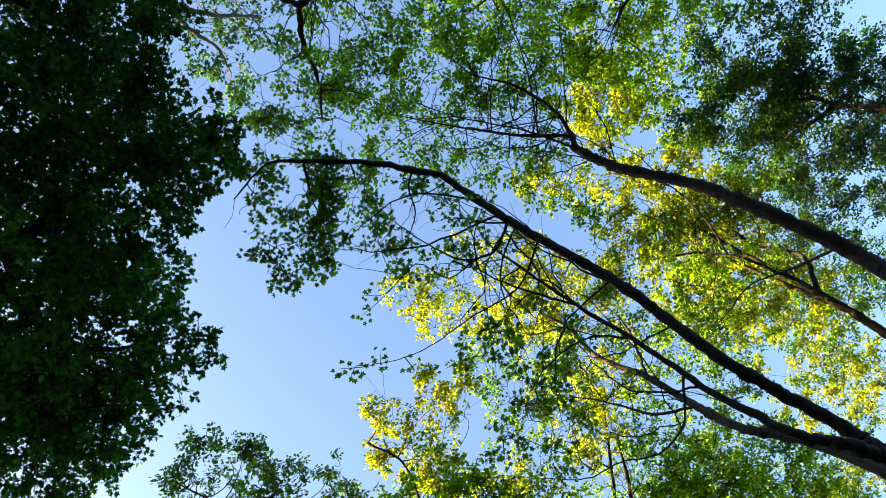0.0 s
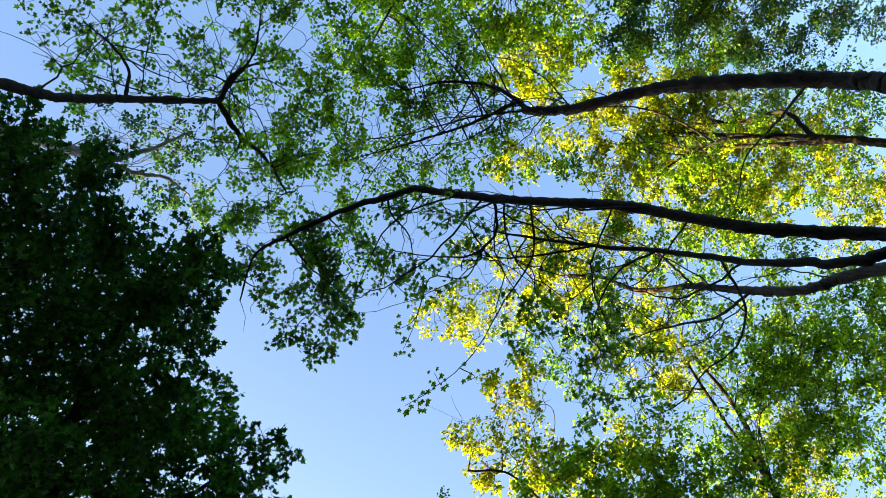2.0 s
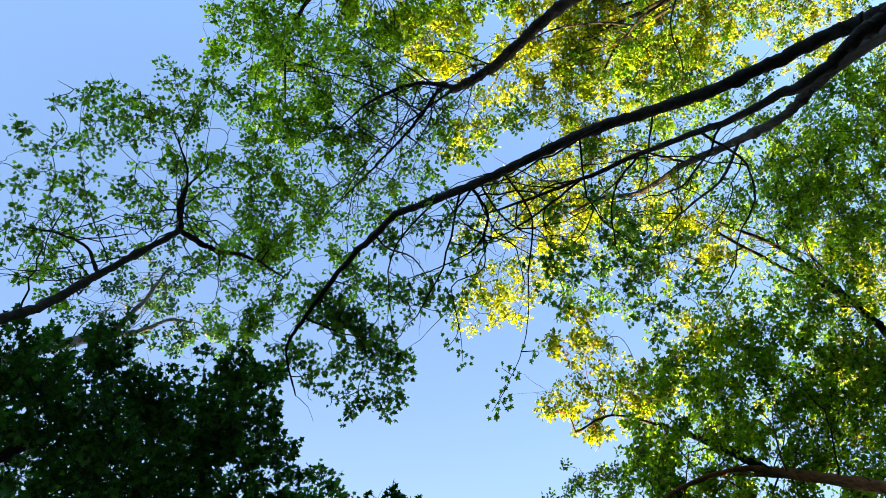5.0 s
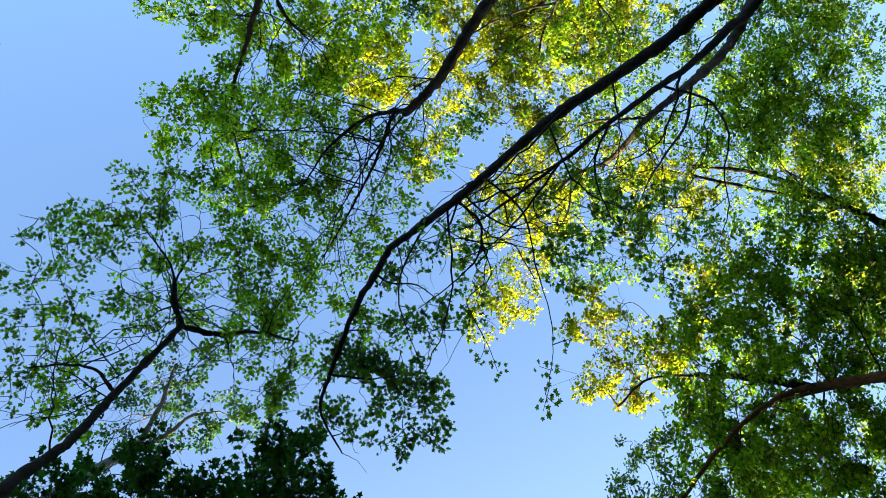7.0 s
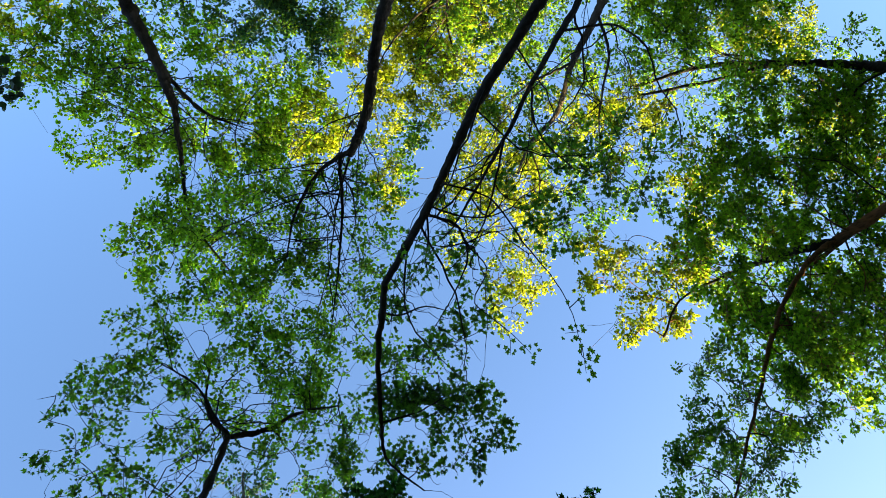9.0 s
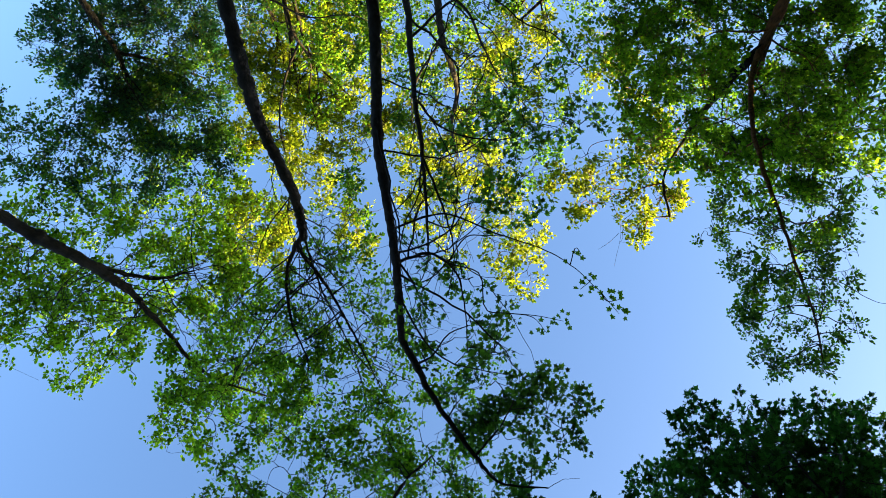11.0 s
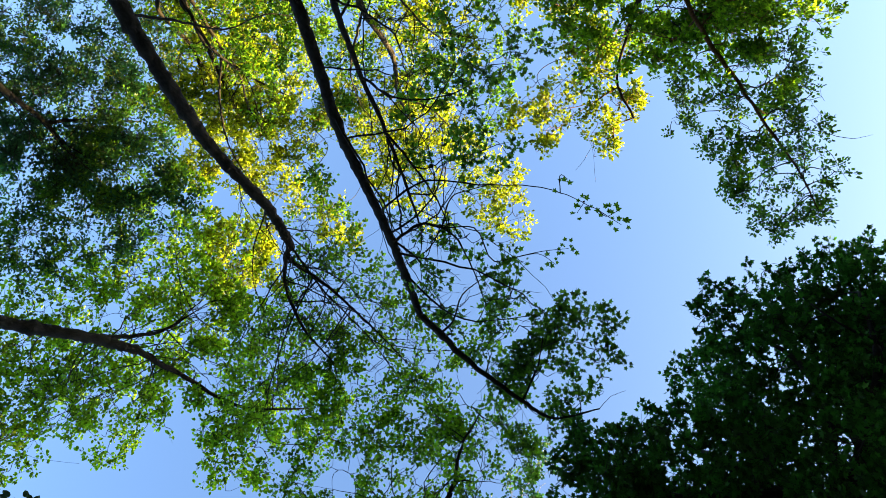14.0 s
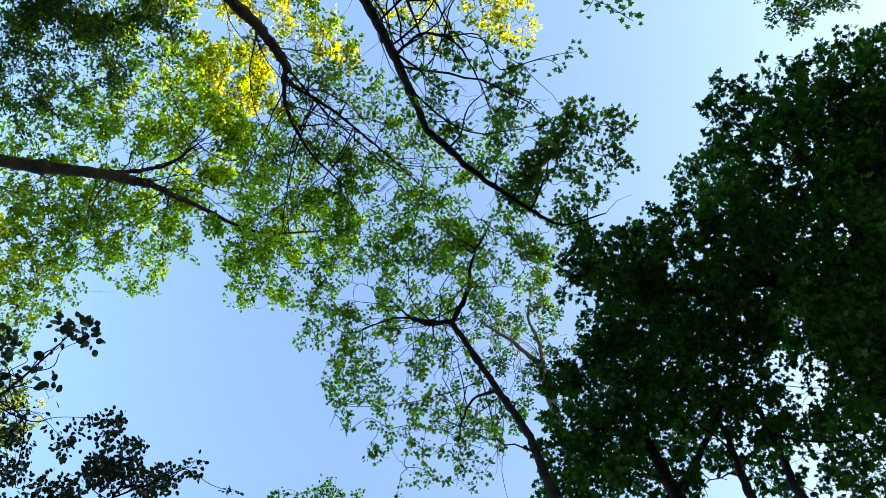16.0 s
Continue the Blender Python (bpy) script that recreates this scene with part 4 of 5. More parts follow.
# Fringe clumps in the yellow leaf: sunlight painted on the crown's edge.
limbs = grow_bough(oak, limbs, [
    (3.05, 5.37, 11.88, 0.31, 0.62), (2.91, 5.90, 12.19, 0.34, 0.58), (2.21, 5.51, 11.96, 0.38, 0.62), (1.99, 5.90, 11.74, 0.38, 0.62),
    (1.46, 6.11, 12.41, 0.32, 0.67), (2.20, 6.75, 12.19, 0.41, 0.58), (1.57, 6.86, 12.44, 0.35, 0.62), (1.19, 6.87, 11.74, 0.32, 0.62),
    (2.67, 6.70, 12.28, 0.29, 0.52), (3.01, 6.17, 12.01, 0.29, 0.40),
], LEAF_YOUNG_SUNLIT, BARK_RED_SUNLIT, "kite", 0.079, tilt=1.1)
limbs = grow_bough(oak, limbs, [
    (1.39, 5.98, 12.41, 0.32, 0.65), (2.11, 4.92, 11.65, 0.26, 0.70), (2.28, 5.65, 12.14, 0.39, 0.61), (2.92, 5.21, 11.83, 0.41, 0.61),
    (1.50, 6.00, 11.79, 0.38, 0.61), (2.48, 5.86, 11.83, 0.50, 0.55), (1.48, 6.94, 12.45, 0.41, 0.61), (2.32, 7.28, 12.05, 0.59, 0.70),
    (2.06, 7.62, 11.88, 0.59, 0.70), (2.98, 7.52, 11.88, 0.60, 0.70), (3.73, 8.14, 12.28, 0.57, 0.70), (4.43, 8.24, 12.46, 0.59, 0.70),
    (1.25, 7.25, 12.37, 0.30, 0.50), (4.73, 8.19, 11.92, 0.51, 0.61),
], LEAF_YOUNG_SUNLIT, BARK_RED_SUNLIT, "kite", 0.079, tilt=1.1)
limbs = grow_bough(oak, limbs, [
    (0.36, 6.43, 10.58, 0.39, 0.45), (0.35, 5.86, 10.40, 0.27, 0.40), (-0.44, 5.74, 10.04, 0.41, 0.54), (-0.47, 7.43, 10.58, 0.53, 0.49),
    (-0.53, 7.62, 9.95, 0.46, 0.45), (-1.03, 5.66, 10.67, 0.44, 0.54), (-1.35, 6.48, 10.87, 0.57, 0.49), (-1.21, 6.77, 10.31, 0.51, 0.45),
    (-1.64, 5.42, 10.76, 0.38, 0.54), (-1.84, 6.11, 10.86, 0.45, 0.49), (-1.86, 6.17, 10.04, 0.32, 0.40), (-1.02, 7.03, 9.95, 0.39, 0.35),
], LEAF_SHADE, BARK_DARK_SHADED, "lobed", 0.052, tilt=0.8)
limbs = grow_bough(oak, limbs, [
    (1.63, 6.43, 9.86, 0.53, 0.60), (1.33, 7.74, 10.74, 0.67, 0.63), (0.76, 8.01, 10.44, 0.66, 0.63), (2.00, 8.23, 11.30, 0.51, 0.60),
    (1.46, 9.71, 9.50, 0.76, 0.63), (1.31, 10.15, 9.41, 0.77, 0.63), (1.19, 9.43, 9.86, 0.51, 0.49), (0.92, 7.33, 9.05, 0.47, 0.54),
], LEAF_OAK, BARK_RED_SUNLIT, "kite", 0.079, tilt=0.8)
limbs = grow_bough(oak, limbs, [
    (4.47, 10.01, 10.83, 0.59, 0.37), (5.08, 11.41, 11.10, 0.65, 0.37), (3.84, 9.66, 11.37, 0.52, 0.32), (3.70, 10.39, 10.74, 0.53, 0.32),
    (3.61, 7.81, 10.83, 0.41, 0.37),
], LEAF_YOUNG_SUNLIT, BARK_RED_SUNLIT, "kite", 0.079, tilt=0.8)
limbs = grow_bough(oak, limbs, [
    (0.70, 7.18, 10.57, 0.47, 0.49), (0.55, 8.12, 10.66, 0.62, 0.60), (1.22, 8.49, 10.66, 0.58, 0.54), (0.14, 7.57, 10.65, 0.54, 0.54),
], LEAF_OAK, BARK_RED_SUNLIT, "kite", 0.079, tilt=0.8)
limbs = grow_bough(oak, limbs, [
    (2.42, 8.84, 10.68, 0.64, 0.60), (1.68, 9.16, 10.66, 0.65, 0.63), (1.46, 7.81, 10.62, 0.55, 0.60), (0.66, 7.77, 10.56, 0.53, 0.60),
    (0.78, 7.46, 9.32, 0.49, 0.60), (0.98, 5.86, 9.23, 0.29, 0.49),
], LEAF_OAK, BARK_RED_SUNLIT, "kite", 0.079, tilt=0.8)
limbs = grow_bough(oak, limbs, [
    (0.42, 6.12, 10.25, 0.43, 0.46), (-0.29, 5.92, 10.34, 0.40, 0.46), (-0.76, 5.64, 10.68, 0.35, 0.46), (-1.20, 5.57, 10.55, 0.38, 0.46),
    (-1.63, 5.26, 10.26, 0.33, 0.51), (-1.75, 5.87, 10.46, 0.35, 0.46), (-1.53, 6.48, 10.49, 0.34, 0.42), (-1.01, 6.64, 10.30, 0.40, 0.46),
    (-0.89, 7.64, 10.64, 0.34, 0.37), (-0.75, 5.94, 10.27, 0.40, 0.46), (-0.27, 6.63, 10.43, 0.45, 0.46), (-0.38, 7.49, 10.51, 0.47, 0.46),
    (-2.12, 5.74, 10.46, 0.21, 0.37), (-1.56, 5.12, 10.55, 0.25, 0.42), (-1.93, 6.62, 10.64, 0.25, 0.32),
], LEAF_SHADE, BARK_DARK_SHADED, "lobed", 0.050, tilt=0.8)
limbs = grow_bough(oak, limbs, [
    (1.15, 9.50, 11.05, 0.66, 0.46), (1.10, 10.53, 11.14, 0.77, 0.51), (0.16, 10.35, 11.48, 0.71, 0.46), (0.26, 11.58, 11.35, 0.81, 0.46),
    (0.31, 8.96, 11.06, 0.64, 0.46), (0.41, 8.39, 11.26, 0.58, 0.46), (-0.45, 9.56, 11.29, 0.44, 0.37), (-0.57, 10.49, 11.10, 0.38, 0.37),
    (1.93, 10.10, 11.44, 0.51, 0.32), (1.03, 7.32, 11.07, 0.49, 0.46), (2.51, 8.76, 11.23, 0.48, 0.42), (3.15, 7.70, 11.31, 0.52, 0.51),
    (3.23, 8.65, 11.26, 0.60, 0.46),
], LEAF_OAK, BARK_RED_SUNLIT, "small", 0.070, tilt=0.8)
bare_twigs(oak, stems, limbs[len(stems):], 18, BARK_DARK_SHADED)
settle(oak)

west = tree_at("tree", 7.28, -2.80, "dark-limbed tree with airy light green crown")
lines = []
lines.append(stem(west, "trunk", [(7.28, -2.80, -0.15, 0.173), (7.14, -2.63, 3.03, 0.129), (6.93, -2.36, 8.10, 0.115), (7.06, -2.50, 9.10, 0.105), (6.80, -2.39, 10.30, 0.095), (6.28, -2.09, 11.30, 0.085), (5.95, -1.97, 12.00, 0.075)], BARK_DARK_SHADED))
lines.append(stem(west, "limb", [(5.95, -1.97, 12.00, 0.060), (5.41, -1.99, 12.80, 0.044), (4.37, -1.92, 13.40, 0.028), (3.23, -1.17, 13.90, 0.012)], BARK_DARK_SHADED))
lines.append(stem(west, "twig", [(5.68, -1.98, 12.40, 0.008), (6.66, -3.51, 13.00, 0.007), (7.30, -4.45, 13.30, 0.006), (7.62, -5.05, 13.50, 0.005), (6.99, -4.89, 13.50, 0.003), (6.20, -4.47, 13.50, 0.002)], BARK_DARK_SHADED))
lines.append(stem(west, "limb", [(6.43, -2.18, 11.01, 0.055), (6.31, -2.00, 11.70, 0.042), (5.97, -1.53, 12.30, 0.028), (5.91, -0.98, 12.70, 0.015)], BARK_DARK_SHADED))
limbs = np.vstack(lines)
stems = limbs
limbs = grow_bough(west, limbs, [
    (6.71, -3.39, 13.34, 0.64, 0.32), (7.35, -2.88, 13.34, 0.79, 0.53), (6.67, -2.41, 13.94, 0.79, 0.70), (5.99, -2.95, 13.22, 0.54, 0.28),
    (6.04, -1.31, 13.34, 0.81, 0.53), (7.72, -0.97, 13.58, 0.87, 0.39), (7.25, -1.90, 13.22, 0.70, 0.41), (7.65, -0.22, 14.06, 0.89, 0.64),
    (7.08, -1.12, 13.70, 0.71, 0.38), (8.29, 0.42, 13.70, 0.90, 0.67), (6.97, 0.58, 14.06, 0.73, 0.52), (5.72, -0.08, 13.22, 0.66, 0.53),
], LEAF_LIME, BARK_DARK_SHADED, "small", 0.077, twig=0.02, tilt=0.6)
limbs = grow_bough(west, limbs, [
    (8.25, -3.16, 12.90, 1.16, 0.43), (7.66, -3.37, 13.74, 1.04, 0.41), (7.26, -4.04, 13.26, 0.87, 0.34), (6.75, -3.23, 13.86, 1.02, 0.35),
    (5.66, -3.10, 13.50, 0.62, 0.67), (6.14, -3.95, 13.86, 0.51, 0.53), (7.38, -1.37, 13.62, 1.00, 0.34), (5.88, -1.36, 13.26, 0.93, 0.53),
    (5.84, -0.31, 13.02, 0.78, 0.59), (5.08, -0.59, 12.90, 0.63, 0.59), (5.41, -1.91, 13.38, 0.80, 0.67), (4.58, -1.39, 13.74, 0.80, 0.67),
    (4.36, -2.25, 13.71, 0.66, 0.53), (8.15, -1.18, 13.26, 0.86, 0.31), (8.35, -2.26, 13.50, 1.04, 0.53), (3.84, -0.71, 12.90, 0.73, 0.67),
    (3.45, -1.40, 14.23, 0.94, 0.67), (3.86, -2.52, 13.50, 0.91, 0.67),
], LEAF_LIME, BARK_DARK_SHADED, "small", 0.077, twig=0.02, tilt=0.6)
limbs = grow_bough(west, limbs, [
    (8.94, -4.30, 13.70, 0.79, 0.32), (8.06, -4.59, 13.10, 0.75, 0.41), (8.22, -5.50, 13.58, 0.71, 0.53), (7.43, -4.72, 13.10, 0.51, 0.35),
    (7.56, -5.63, 13.58, 0.39, 0.49), (9.21, -5.30, 13.58, 0.97, 0.67), (6.79, 0.54, 13.82, 0.57, 0.56), (5.30, 0.41, 13.10, 0.41, 0.70),
    (5.69, -0.55, 13.82, 0.41, 0.36), (9.18, -3.80, 13.46, 0.63, 0.28),
], LEAF_YOUNG_SUNLIT, BARK_DARK_SHADED, "small", 0.077, twig=0.02, tilt=0.6)
limbs = grow_bough(west, limbs, [
    (8.46, -3.70, 12.40, 1.01, 0.36), (7.28, -3.73, 12.52, 0.83, 0.34), (9.54, -3.69, 12.64, 0.92, 0.52), (6.54, -3.41, 12.52, 0.67, 0.31),
    (7.07, -4.41, 13.36, 0.51, 0.50), (8.82, -2.64, 13.00, 0.74, 0.42), (7.71, -1.39, 13.36, 0.86, 0.32), (8.16, -1.75, 12.52, 0.70, 0.48),
    (7.20, -0.28, 13.00, 0.68, 0.50),
], LEAF_LIME, BARK_DARK_SHADED, "small", 0.077, twig=0.02, tilt=0.6)
limbs = grow_bough(west, limbs, [
    (8.00, -3.53, 12.61, 0.63, 0.31), (7.45, -3.86, 12.87, 0.57, 0.31), (7.01, -3.12, 12.39, 0.54, 0.32), (6.39, -3.13, 12.87, 0.48, 0.29),
    (5.66, -2.54, 12.49, 0.45, 0.32), (6.37, -3.62, 12.55, 0.43, 0.32), (7.40, -4.56, 12.80, 0.51, 0.35),
    (7.78, -4.31, 12.46, 0.57, 0.35), (7.24, -4.58, 12.48, 0.50, 0.32), (7.38, -5.44, 12.79, 0.59, 0.56), (7.14, -3.85, 12.36, 0.43, 0.29),
    (6.64, -4.85, 12.66, 0.35, 0.56), (7.10, -6.02, 12.74, 0.46, 0.63),
], LEAF_LIME, BARK_DARK_SHADED, "small", 0.07, twig=0.018, tilt=0.6)
limbs = grow_bough(west, limbs, [
    (7.90, -4.01, 13.23, 0.24, 0.32), (8.74, -3.66, 13.29, 0.27, 0.31), (6.71, -3.87, 13.52, 0.15, 0.38), (7.93, -3.55, 13.43, 0.19, 0.25),
], LEAF_YOUNG_SUNLIT, BARK_DARK_SHADED, "small", 0.07, twig=0.018, tilt=0.6)
bare_twigs(west, stems, limbs[len(stems):], 30, BARK_DARK_SHADED)
settle(west)

forked = tree_at("maple_tree", -3.42, -2.77, "slim dark maple forking high above, lobed leaves")
lines = []
lines.append(stem(forked, "trunk", [(-3.42, -2.77, -0.15, 0.090), (-2.86, -2.36, 2.78, 0.067), (-1.91, -1.70, 7.40, 0.060), (-1.68, -1.70, 8.00, 0.055), (-1.25, -1.49, 9.10, 0.050), (-0.80, -1.38, 9.80, 0.045), (0.18, -1.07, 10.90, 0.040)], BARK_DARK_SHADED))
lines.append(stem(forked, "limb", [(0.18, -1.07, 10.90, 0.040), (0.24, -0.52, 11.20, 0.037), (0.40, -0.20, 11.40, 0.025), (0.49, 0.50, 11.80, 0.012)], BARK_DARK_SHADED))
lines.append(stem(forked, "limb", [(0.18, -1.07, 10.90, 0.035), (0.44, -1.25, 11.10, 0.027), (0.80, -1.41, 11.40, 0.018), (1.24, -1.39, 11.70, 0.010)], BARK_DARK_SHADED))
lines.append(stem(forked, "limb", [(-0.80, -1.38, 9.80, 0.025), (-0.62, -1.68, 10.00, 0.019), (-0.65, -2.04, 10.20, 0.014), (-0.82, -2.48, 10.40, 0.008)], BARK_DARK_SHADED))
lines.append(stem(forked, "twig", [(-0.39, -1.25, 10.26, 0.009), (-1.03, -1.92, 10.80, 0.007), (-1.32, -2.25, 11.00, 0.005), (-1.61, -2.55, 11.10, 0.003)], BARK_DARK_SHADED))
lines.append(stem(forked, "twig", [(-0.63, -1.50, 10.46, 0.008), (-0.45, -1.84, 10.80, 0.008), (-0.08, -2.38, 11.20, 0.007), (0.41, -2.89, 11.50, 0.005), (1.12, -3.44, 11.80, 0.003)], BARK_DARK_SHADED))
lines.append(stem(forked, "twig", [(-0.83, -1.39, 9.74, 0.008), (-1.32, -2.11, 10.50, 0.005), (-1.41, -2.68, 10.80, 0.003)], BARK_DARK_SHADED))
lines.append(stem(forked, "twig", [(-0.50, -1.74, 10.70, 0.008), (-0.71, -2.28, 11.00, 0.005), (-1.00, -2.79, 11.30, 0.003)], BARK_DARK_SHADED))
lines.append(stem(forked, "limb", [(0.18, -1.04, 10.91, 0.035), (0.41, -1.28, 11.10, 0.027), (0.89, -1.49, 11.40, 0.018), (1.41, -2.13, 11.80, 0.010)], BARK_DARK_SHADED))
limbs = np.vstack(lines)
stems = limbs
limbs = grow_bough(forked, limbs, [
    (0.93, -1.68, 12.26, 0.88, 0.37), (1.46, -2.37, 12.10, 0.65, 0.37), (1.41, -2.89, 11.80, 0.54, 0.37), (1.97, -2.17, 12.07, 0.66, 0.42),
    (0.86, -3.03, 11.80, 0.48, 0.33), (0.12, -2.66, 11.80, 0.64, 0.24), (-0.72, -2.72, 11.60, 0.63, 0.24), (-0.68, -2.24, 11.40, 0.51, 0.24),
    (1.80, -1.45, 11.96, 0.64, 0.42), (1.23, -0.71, 11.20, 0.69, 0.51), (0.76, -0.28, 12.00, 0.63, 0.56), (0.24, 0.32, 12.22, 0.86, 0.33),
    (-0.17, -0.22, 11.20, 0.58, 0.32), (1.30, 0.18, 11.40, 0.60, 0.53), (2.33, -0.82, 12.00, 0.54, 0.37), (0.95, 0.60, 12.10, 0.54, 0.42),
    (-1.38, -2.70, 11.90, 0.54, 0.18), (-1.28, -2.09, 11.40, 0.51, 0.20), (2.15, -2.67, 11.90, 0.27, 0.42),
], LEAF_MAPLE, BARK_DARK_SHADED, "star", 0.059, tilt=0.75)
limbs = grow_bough(forked, limbs, [
    (2.32, -1.93, 11.50, 0.42, 0.34), (-1.00, -1.83, 11.30, 0.60, 0.16), (-0.12, -2.99, 11.20, 0.30, 0.24), (0.05, -1.73, 11.30, 0.50, 0.24),
], LEAF_MAPLE, BARK_DARK_SHADED, "star", 0.059, tilt=0.75)
limbs = grow_bough(forked, limbs, [
    (0.59, -2.02, 10.80, 0.49, 0.33), (0.79, -2.91, 11.40, 0.53, 0.33), (1.21, -2.49, 11.20, 0.51, 0.24), (0.13, -2.90, 10.70, 0.49, 0.24),
    (-0.36, -2.55, 10.60, 0.58, 0.24), (-0.41, -3.33, 10.90, 0.51, 0.24), (-1.04, -2.70, 10.60, 0.49, 0.24), (0.87, -3.20, 10.80, 0.25, 0.33),
    (-0.19, -1.68, 11.10, 0.50, 0.29), (-1.06, -2.10, 10.60, 0.48, 0.24),
], LEAF_SHADE, BARK_DARK_SHADED, "star", 0.059, tilt=0.75)
limbs = grow_bough(forked, limbs, [
    (-0.10, -0.25, 12.40, 0.55, 0.30), (0.26, 0.29, 12.39, 0.55, 0.29), (-0.24, 0.84, 12.37, 0.49, 0.53), (-0.49, 0.28, 12.39, 0.49, 0.53),
], LEAF_SHADE, BARK_DARK_SHADED, "star", 0.059, tilt=0.75)
bare_twigs(forked, stems, limbs[len(stems):], 22, BARK_DARK_SHADED)
settle(forked)

grey = tree_at("tree", -5.91, -4.45, "pale grey tree with sparse light green leaves")
lines = []
lines.append(stem(grey, "trunk", [(-5.91, -4.45, -0.15, 0.234), (-5.05, -3.90, 4.55, 0.175), (-3.64, -2.95, 12.10, 0.156), (-3.46, -2.68, 13.00, 0.132), (-2.72, -2.03, 14.50, 0.108), (-2.09, -1.40, 15.50, 0.084)], BARK_PALE))
lines.append(stem(grey, "limb", [(-2.09, -1.40, 15.50, 0.060), (-1.18, -1.31, 16.00, 0.040), (-0.44, -1.37, 16.50, 0.018)], BARK_PALE))
lines.append(stem(grey, "limb", [(-2.12, -1.42, 15.46, 0.060), (-1.84, -1.03, 15.90, 0.046), (-1.34, -0.65, 16.50, 0.032), (-1.15, -0.16, 16.90, 0.018)], BARK_PALE))
limbs = np.vstack(lines)
stems = limbs
limbs = grow_bough(grey, limbs, [
    (-1.33, -0.70, 16.90, 0.79, 0.45), (-1.01, -1.51, 16.60, 0.77, 0.40), (-1.38, -0.01, 16.80, 0.70, 0.45), (-0.37, -1.24, 16.30, 0.68, 0.40),
    (-2.10, -0.58, 16.00, 0.60, 0.40), (-1.75, -1.68, 16.60, 0.78, 0.40), (-1.86, -2.42, 16.00, 0.60, 0.35), (-1.24, 0.71, 16.70, 0.62, 0.40),
], LEAF_FINE, BARK_PALE, "small", 0.07)
bare_twigs(grey, stems, limbs[len(stems):], 10, BARK_PALE)
settle(grey)

darkA = tree_at("tree", -11.48, 6.10, "dense dark green tree in deep shade")
lines = []
lines.append(stem(darkA, "trunk", [(-11.48, 6.10, -0.15, 0.180), (-8.79, 4.43, 3.29, 0.134), (-4.38, 1.74, 8.90, 0.120), (-4.20, 1.98, 10.70, 0.097), (-3.36, 2.08, 11.90, 0.073), (-2.81, 2.17, 13.00, 0.050)], BARK_DARK_SHADED))
lines.append(stem(darkA, "limb", [(-4.20, 1.98, 10.70, 0.080), (-3.43, 2.92, 10.30, 0.060), (-2.98, 3.89, 11.30, 0.040), (-2.16, 4.13, 12.10, 0.020)], BARK_DARK_SHADED))
lines.append(stem(darkA, "limb", [(-4.20, 1.98, 10.70, 0.080), (-3.48, 3.90, 10.00, 0.050), (-3.13, 5.06, 10.70, 0.020)], BARK_DARK_SHADED))
lines.append(stem(darkA, "limb", [(-3.71, 2.04, 11.40, 0.060), (-2.34, 1.08, 11.30, 0.040), (-1.50, 0.71, 11.50, 0.020)], BARK_DARK_SHADED))
limbs = np.vstack(lines)
limbs = grow_bough(darkA, limbs, [
    (-2.11, -1.59, 10.10, 0.41, 0.64), (-2.01, -1.32, 11.30, 0.38, 0.59), (-1.27, -0.81, 9.50, 0.25, 0.59), (-1.96, -0.65, 10.70, 0.43, 0.68),
    (-1.63, 0.01, 9.50, 0.37, 0.61), (-2.35, -1.15, 9.80, 0.39, 0.68), (-1.74, 0.67, 10.10, 0.40, 0.58), (-1.05, 0.84, 10.70, 0.30, 0.59),
    (-1.40, 1.04, 10.10, 0.37, 0.61), (-1.34, 1.47, 9.50, 0.22, 0.54), (-0.88, 0.44, 10.70, 0.18, 0.35), (-2.83, -1.75, 11.00, 0.46, 0.64),
    (-2.60, -2.29, 10.70, 0.44, 0.64),
], LEAF_DARK, BARK_DARK_SHADED, "star", 0.092, tilt=0.7, flat=1.0, ragged=5.0)
limbs = grow_bough(darkA, limbs, [
    (-2.11, -1.59, 10.10, 0.54, 0.66), (-2.01, -1.32, 11.30, 0.50, 0.61), (-1.27, -0.81, 9.50, 0.32, 0.61), (-1.96, -0.65, 10.70, 0.56, 0.72),
    (-1.63, 0.01, 9.50, 0.49, 0.65), (-2.35, -1.15, 9.80, 0.52, 0.72), (-1.74, 0.67, 10.10, 0.53, 0.59), (-1.05, 0.84, 10.70, 0.39, 0.61),
    (-1.40, 1.04, 10.10, 0.48, 0.65), (-1.34, 1.47, 9.50, 0.29, 0.56), (-0.88, 0.44, 10.70, 0.23, 0.39), (-2.83, -1.75, 11.00, 0.60, 0.66),
    (-2.60, -2.29, 10.70, 0.59, 0.66),
], LEAF_DARK, BARK_DARK_SHADED, "star", 0.078, tilt=0.7, flat=1.0, ragged=5.0)
limbs = grow_bough(darkA, limbs, [
    (-3.80, 1.41, 9.20, 0.41, 0.56), (-3.54, 1.43, 8.00, 0.36, 0.56), (-2.78, 1.22, 8.00, 0.28, 0.48), (-4.41, 1.35, 9.08, 0.49, 0.64),
    (-4.19, 1.75, 8.60, 0.53, 0.60), (-4.51, 1.22, 8.60, 0.53, 0.64), (-3.45, 0.84, 7.70, 0.28, 0.41),
], LEAF_DARK, BARK_DARK_SHADED, "star", 0.092, tilt=0.7, flat=1.0, ragged=5.0)
